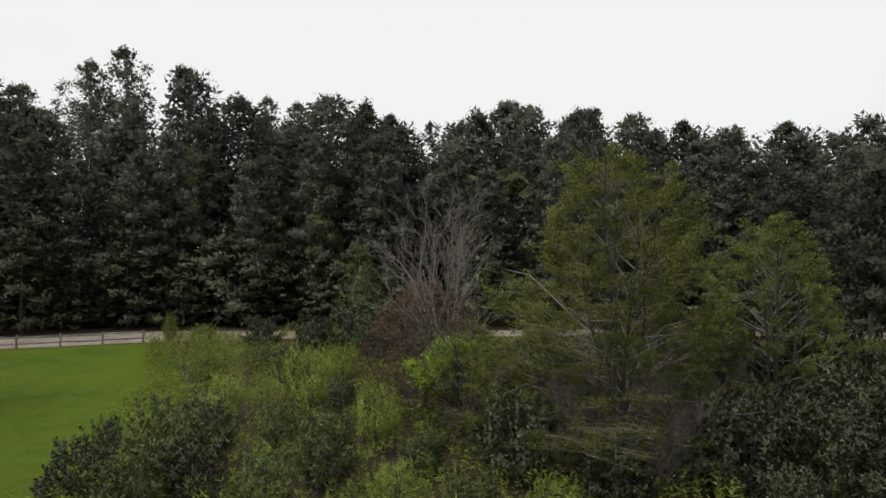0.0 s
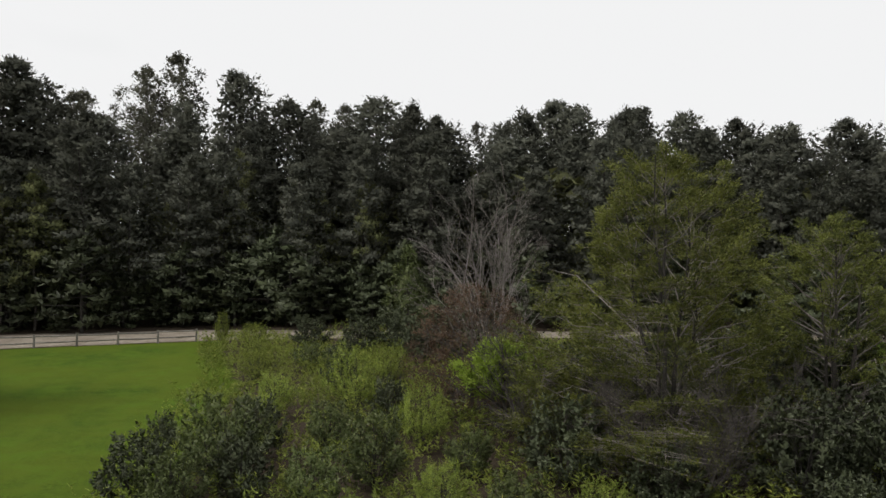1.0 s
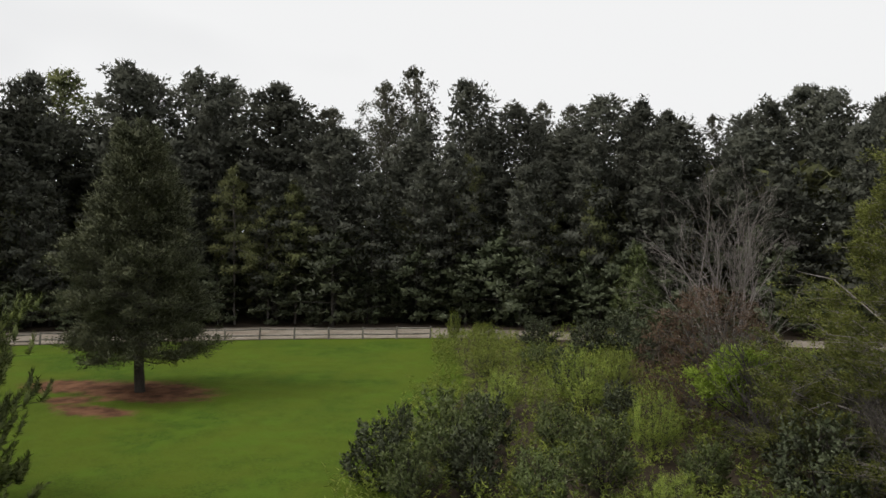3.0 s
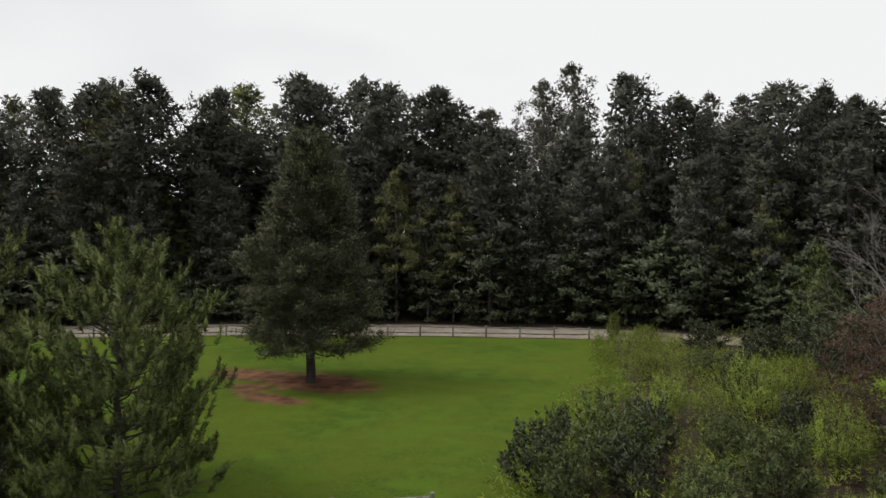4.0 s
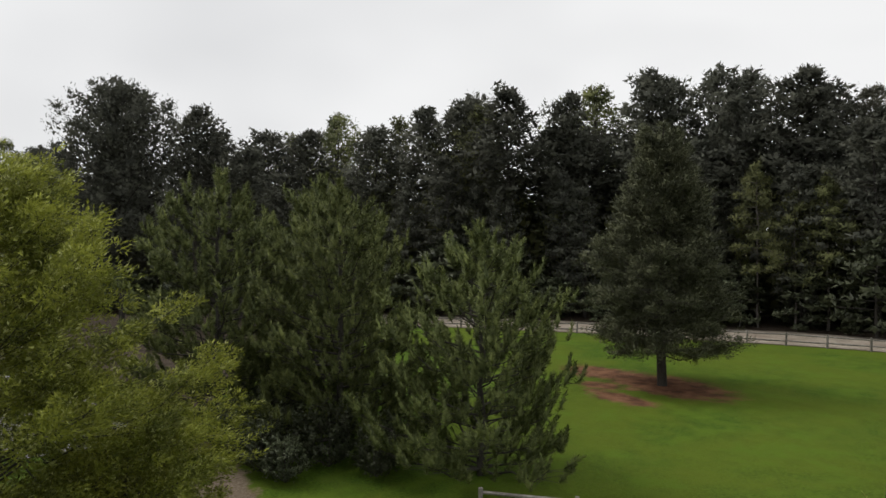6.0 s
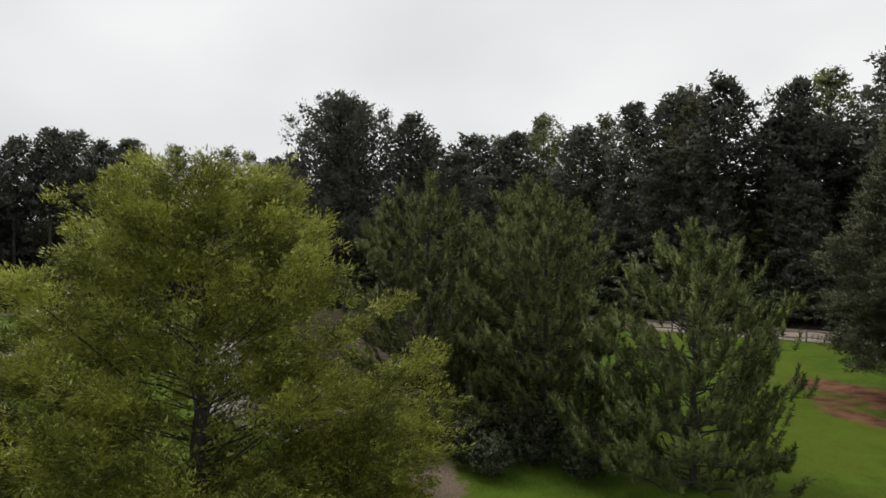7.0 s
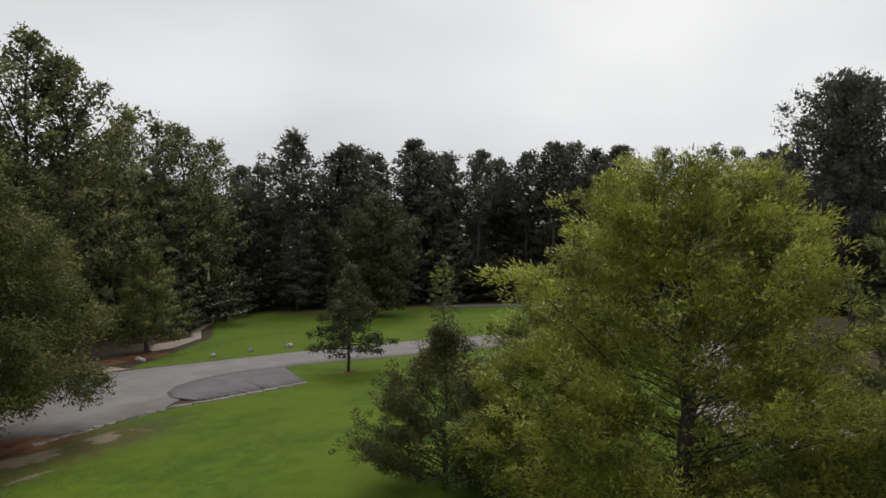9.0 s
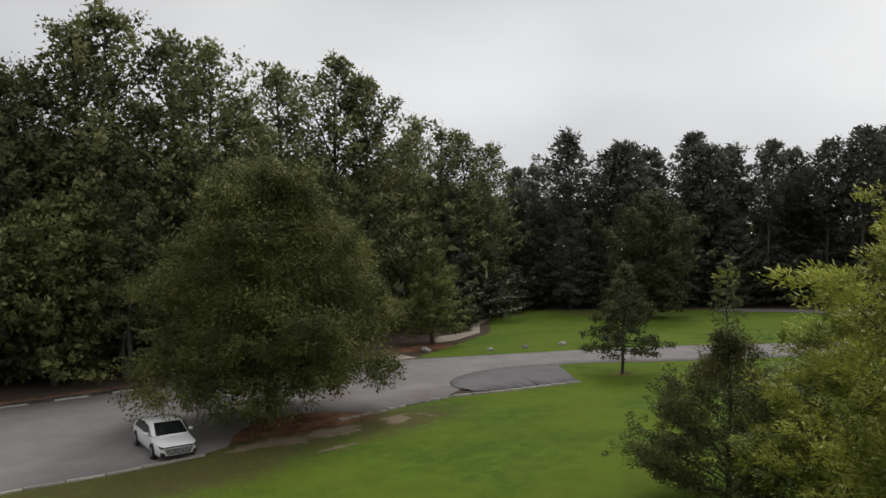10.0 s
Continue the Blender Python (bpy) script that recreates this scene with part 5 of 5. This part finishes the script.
def along(line, step):
    e = np.asarray(line, float)
    d = np.concatenate([[0], np.cumsum(np.hypot(*np.diff(e, axis=0).T))])
    out = []
    for s in np.arange(0, d[-1] - step * 0.5, step):
        p = [np.array([np.interp(q, d, e[:, 0]), np.interp(q, d, e[:, 1])]) for q in (s, s + step)]
        out.append(((p[0] + p[1]) / 2, math.degrees(math.atan2(*(p[1] - p[0])[::-1]))))
    return out


def block(length, width, height, seed=0, rough=0.0, bevel=0.02):
    """A block of stone or concrete with worn edges, standing on z = 0."""
    bm = bmesh.new()
    bmesh.ops.create_cube(bm, size=1, matrix=Matrix.Translation((0, 0, height / 2 - 0.03)) @ Matrix.Diagonal((length, width, height + 0.06, 1)))
    bmesh.ops.bevel(bm, geom=bm.edges[:], offset=bevel, segments=1, affect="EDGES")
    rng = random.Random(seed)
    for v in bm.verts:
        v.co += Vector((rng.uniform(-1, 1), rng.uniform(-1, 1), rng.uniform(-1, 1))) * rough
    return bm


def lay(name, bm, material, x, y, turn, label, category, group=""):
    me = bpy.data.meshes.new(name)
    bm.to_mesh(me)
    bm.free()
    me.materials.append(material)
    ob = new(name, me)
    ob.matrix_basis = pose(x, y, float(lie(x, y)), 0, 0, turn)
    return tagged(ob, label, category, group)


def kerb(name, line, step, material, label, rough, size):
    """A run of kerb pieces; each piece is a part."""
    thing = new(name)
    meshes = []
    for k in range(5):
        bm = block(step - 0.05, size[0], size[1], k, rough, 0.02)
        me = bpy.data.meshes.new("kerb_piece")
        bm.to_mesh(me)
        bm.free()
        me.materials.append(material)
        meshes.append(me)
    for n, (p, turn) in enumerate(along(line, step)):
        ob = child("kerb_piece", meshes[n % 5], thing)
        ob.matrix_basis = pose(p[0], p[1], float(lie(*p)), 0, 0, turn + (n * 37 % 5 - 2) * rough * 20)
    tagged(thing, label, "kerb", kind="structure")


kerb("kerb_parking", [(8, -32.4), (-6.3, -32.15), (-10.2, -31.6), (-14.0, -31.45)], 1.5, CONCRETE, "pale worn concrete kerb along the parking strip", 0.006, (0.15, 0.09))
kerb("kerb_stones", [(-22.4, -32.6), (-28.4, -32.9), (-31.2, -32.75)], 0.7, STONE, "rough stone edging beside the road", 0.05, (0.17, 0.09))
kerb("kerb_bay", [(-31.2, -32.75), (-33.5, -31.75), (-36, -30.95), (-40.2, -29.7)], 1.2, CONCRETE, "pale concrete kerb round the parking bay", 0.008, (0.2, 0.12))
kerb("timber_edging", [(8, -51.8), (-9.9, -51.75), (-20, -51.85), (-34, -50.0)], 2.4, BARK, "dark timber edging between road and wood", 0.01, (0.18, 0.2))
for x in (-3.0, -6.8, -10.4, -14.0, -17.6):
    lay("wheel_stop", block(2.1, 0.2, 0.13, 3, 0.004, 0.03), CONCRETE, x, -51.2, 0, "pale concrete wheel stop at the road's far edge", "wheel stop", "wheel stops")


def boulder(seed, size):
    bm = bmesh.new()
    bmesh.ops.create_icosphere(bm, subdivisions=3, radius=size / 2)
    for v in bm.verts:
        n = noise.noise(v.co * (2.2 / size) + Vector((seed * 7.0, 0, 0))) * 0.35 + noise.noise(v.co * (6 / size) + Vector((0, seed * 3.0, 0))) * 0.1
        v.co *= 1 + n
        v.co.z = v.co.z * 0.72 + size * 0.2
    return bm


for n, (x, y, size) in enumerate([(-55.8, -43.3, 0.75), (-52.2, -44.9, 0.6), (-48.8, -46.3, 0.55), (-44.4, -50.4, 0.85)]):
    lay("boulder", boulder(n, size), STONE, x, y, n * 50, "pale weathered boulder on the verge", "boulder", "boulders on the verge")
strip("footpath", [(-50.1, -55.6), (-53.3, -58.9), (-59.8, -59.9), (-64.6, -64.7), (-73.1, -70.8), (-84.6, -81.2)], [(-49.8, -54.8), (-52.3, -54.9), (-59.5, -58.1), (-66.4, -64.9), (-73.9, -69.9), (-85.2, -80.4)], 0.02, TRACK, "pale gravel footpath into the wood", "path")
strip("concrete_apron", [(-37.6, -50.0), (-38.4, -48.3)], [(-41.6, -50.9), (-41.2, -47.9)], 0.035, TRACK, "pale flat apron at the road's edge", "path")
strip("far_car_park", [(-100, -50), (-103, -40), (-100, -26)], [(-105, -52), (-108, -41), (-105, -23)], 0.03, ASPHALT_DARK, "grey car park beyond the far lawn", "road")


def bench(x, y, turn):
    thing = new("bench")
    for name, size, z, off in (("seat", (2.2, 0.6), 0.45, 0), ("foot", (0.2, 0.5), 0.0, 0.8), ("foot", (0.2, 0.5), 0.0, -0.8)):
        bm = block(size[0], size[1], 0.12 if name == "seat" else 0.42, 1, 0.004, 0.015)
        ob = part(name, bm, CONCRETE, thing)
        ob.matrix_basis = Matrix.Translation((off, 0, z))
    thing.matrix_basis = pose(x, y, float(lie(x, y)), 0, 0, turn)
    tagged(thing, "low pale concrete bench on the far lawn", "bench")


bench(-76.5, -69.6, 40)


def car_paint():
    m, nt, out = nodes_of("white_car_paint")
    b = nt.nodes.new("ShaderNodeBsdfPrincipled")
    dirt = spread(nt, noise_node(nt, 3.0, 4, 0.6, place(nt)), 0.45, 0.75, 0, 0.25)
    nt.links.new(blend(nt, dirt, (0.80, 0.80, 0.80), (0.66, 0.65, 0.62)), b.inputs["Base Color"])
    b.inputs["Roughness"].default_value, b.inputs["Coat Weight"].default_value, b.inputs["Coat Roughness"].default_value = 0.35, 0.8, 0.06
    nt.links.new(b.outputs[0], out.inputs[0])
    return m


def plain(name, color, rough, metal=0.0):
    m, nt, out = nodes_of(name)
    b = nt.nodes.new("ShaderNodeBsdfPrincipled")
    n = spread(nt, noise_node(nt, 25.0, 3, 0.6, place(nt)), 0.3, 0.7)
    nt.links.new(blend(nt, n, tuple(c * 0.85 for c in color), tuple(min(1, c * 1.12) for c in color)), b.inputs["Base Color"])
    b.inputs["Roughness"].default_value, b.inputs["Metallic"].default_value = rough, metal
    nt.links.new(b.outputs[0], out.inputs[0])
    return m


def sedan(x, y, turn):
    """A mid-size saloon, its nose along +x; lofted body, glazed cabin, wheels in arches, lamps and grille."""
    paint, glass, black = car_paint(), plain("tinted_glass", (0.012, 0.014, 0.016), 0.05), plain("black_plastic", (0.02, 0.02, 0.022), 0.5)
    rubber, alloy, lamp, chrome, red = plain("tyre_rubber", (0.025, 0.025, 0.026), 0.85), plain("alloy", (0.45, 0.46, 0.47), 0.3, 1.0), plain("lamp_glass", (0.10, 0.105, 0.11), 0.12), plain("silver_trim", (0.55, 0.56, 0.57), 0.35), plain("red_lamp", (0.25, 0.01, 0.01), 0.2)
    thing = new("car")

    def loft(stations, mat, name, caps=True):
        # each station: x, then pairs (half width, z) from the sill over to the middle
        bm = bmesh.new()
        rings = []
        for sx, prof in stations:
            pts = [(w, z) for w, z in prof] + [(-w, z) for w, z in prof[::-1] if w > 1e-6]
            rings.append([bm.verts.new((sx, w, z)) for w, z in pts])
        for r0, r1 in zip(rings, rings[1:]):
            n = len(r0)
            for i in range(n):
                bm.faces.new((r0[i], r0[(i + 1) % n], r1[(i + 1) % n], r1[i]))
        if caps:
            bm.faces.new(rings[0])
            bm.faces.new(rings[-1][::-1])
        bmesh.ops.recalc_face_normals(bm, faces=bm.faces[:])
        for f in bm.faces:
            f.smooth = True
        return part(name, bm, mat, thing)

    def hull(top, half, low=0.22):
        return [(half * 0.9, low), (half * 0.99, low + 0.12), (half, 0.55), (half * 0.985, 0.72), (half * 0.93, top - 0.06), (half * 0.8, top), (half * 0.4, top + 0.02), (0.0, top + 0.025)]

    loft([(-2.46, hull(0.86, 0.70, 0.42)), (-2.40, hull(0.98, 0.80, 0.34)), (-2.2, hull(1.02, 0.87, 0.26)), (-1.7, hull(1.03, 0.91)), (-0.8, hull(0.98, 0.925)), (0.4, hull(0.95, 0.925)),
          (1.0, hull(0.93, 0.92)), (1.5, hull(0.88, 0.91)), (2.0, hull(0.84, 0.88)), (2.22, hull(0.79, 0.82, 0.24)), (2.36, hull(0.74, 0.72, 0.27)), (2.44, hull(0.68, 0.56, 0.30))], paint, "body")

    def cab(top, half, base=0.9):
        return [(half, base), (half * 0.97, base + (top - base) * 0.45), (half * 0.86, top - 0.05), (half * 0.75, top), (half * 0.4, top + 0.025), (0.0, top + 0.03)]

    loft([(-1.95, cab(0.98, 0.80)), (-1.55, cab(1.18, 0.84)), (-1.0, cab(1.38, 0.86)), (-0.3, cab(1.43, 0.87)), (0.25, cab(1.42, 0.87)), (0.55, cab(1.34, 0.86)), (0.95, cab(1.13, 0.84)), (1.32, cab(0.93, 0.80))], paint, "cabin")

    def panel(points, mat, name, thick=0.012, label=""):
        bm = bmesh.new()
        face = bm.faces.new([bm.verts.new(p) for p in points])
        face.normal_update()
        made = bmesh.ops.extrude_face_region(bm, geom=[face])
        n = face.normal.copy()
        for v in made["geom"]:
            if isinstance(v, bmesh.types.BMVert):
                v.co += n * thick
        bmesh.ops.recalc_face_normals(bm, faces=bm.faces[:])
        return part(name, bm, mat, thing, label)

    panel([(1.30, -0.70, 1.0), (1.30, 0.70, 1.0), (0.52, 0.60, 1.41), (0.52, -0.60, 1.41)], glass, "windscreen", 0.02)
    panel([(-1.9, 0.62, 1.03), (-1.9, -0.62, 1.03), (-1.08, -0.56, 1.385), (-1.08, 0.56, 1.385)], glass, "rear_window", 0.02)
    for sgn in (1, -1):
        for x0, x1, t0, t1, name in ((-0.42, 1.0, -0.42, 0.42, "front_side_window"), (-1.65, -0.45, -1.1, -0.45, "rear_side_window")):
            pts = [(x0, sgn * 0.893, 0.97), (x1, sgn * 0.89, 0.97), (t1, sgn * 0.815, 1.34), (t0, sgn * 0.815, 1.35)]
            panel(pts if sgn < 0 else pts[::-1], glass, name, 0.012)
        panel([(2.16, sgn * 0.86, 0.74), (2.38, sgn * 0.73, 0.71), (2.46, sgn * 0.56, 0.66), (2.38, sgn * 0.75, 0.63)][::sgn], lamp, "headlight", 0.03)
        panel([(2.13, sgn * 0.875, 0.72), (2.37, sgn * 0.755, 0.645), (2.465, sgn * 0.57, 0.64), (2.38, sgn * 0.765, 0.61)][::sgn], black, "headlight_surround", 0.03)
        panel([(2.33, sgn * 0.80, 0.46), (2.455, sgn * 0.64, 0.44), (2.455, sgn * 0.60, 0.29), (2.34, sgn * 0.78, 0.27)][::sgn], black, "fog_lamp_recess", 0.02)
        panel([(-2.40, sgn * 0.80, 0.92), (-2.47, sgn * 0.50, 0.90), (-2.47, sgn * 0.50, 0.78), (-2.40, sgn * 0.82, 0.78)][::sgn], red, "tail_light", 0.03)
        bm = bmesh.new()
        bmesh.ops.create_uvsphere(bm, u_segments=12, v_segments=8, radius=0.12, matrix=Matrix.Translation((0.82, sgn * 1.0, 1.02)) @ Matrix.Diagonal((0.6, 1.0, 0.65, 1)))
        part("wing_mirror", bm, paint, thing)
        for wx in (1.42, -1.42):
            bm = bmesh.new()
            bmesh.ops.create_cone(bm, cap_ends=True, segments=28, radius1=0.375, radius2=0.375, depth=0.06, matrix=Matrix.Translation((wx, sgn * 0.905, 0.36)) @ pose(0, 0, 0, 90))
            part("wheel_arch", bm, black, thing)
            bm = bmesh.new()
            bmesh.ops.create_cone(bm, cap_ends=True, segments=28, radius1=0.335, radius2=0.335, depth=0.22, matrix=Matrix.Translation((wx, sgn * 0.845, 0.335)) @ pose(0, 0, 0, 90))
            bmesh.ops.bevel(bm, geom=[e for e in bm.edges if abs(e.verts[0].co.y - e.verts[1].co.y) < 1e-4], offset=0.03, segments=2, affect="EDGES")
            tyre = part("tyre", bm, rubber, thing)
            bm = bmesh.new()
            bmesh.ops.create_cone(bm, cap_ends=True, segments=24, radius1=0.225, radius2=0.225, depth=0.03, matrix=Matrix.Translation((wx, sgn * 0.955, 0.335)) @ pose(0, 0, 0, 90))
            part("rim", bm, alloy, tyre)
    # nose: upper and lower grille with chrome bars
    panel([(2.46, -0.56, 0.64), (2.46, 0.56, 0.64), (2.45, 0.60, 0.70), (2.45, -0.60, 0.70)], black, "upper_grille", 0.025)
    panel([(2.44, -0.50, 0.33), (2.44, 0.50, 0.33), (2.455, 0.62, 0.61), (2.455, -0.62, 0.61)], black, "lower_grille", 0.03)
    panel([(2.40, -0.72, 0.18), (2.40, 0.72, 0.18), (2.46, 0.62, 0.295), (2.46, -0.62, 0.295)], black, "bumper_intake", 0.03)
    for z, w in ((0.38, 0.50), (0.435, 0.53), (0.49, 0.56), (0.545, 0.58), (0.615, 0.61)):
        bm = bmesh.new()
        bmesh.ops.create_cube(bm, size=1, matrix=Matrix.Translation((2.5 - (0.615 - z) * 0.06, 0, z)) @ Matrix.Diagonal((0.02, 2 * w, 0.013, 1)))
        part("grille_bar", bm, chrome, thing)
    bm = bmesh.new()
    bmesh.ops.create_cube(bm, size=1, matrix=Matrix.Translation((-1.0, 0, 1.47)) @ Matrix.Diagonal((0.16, 0.03, 0.09, 1)))
    bmesh.ops.bevel(bm, geom=bm.edges[:], offset=0.012, segments=1, affect="EDGES")
    part("roof_aerial", bm, paint, thing)
    thing.matrix_basis = pose(x, y, float(lie(x, y)) + 0.05, 0, 0, turn)
    tagged(thing, "clean white four-door saloon parked nose to the kerb", "car")


sedan(-13.3, -33.95, 84)
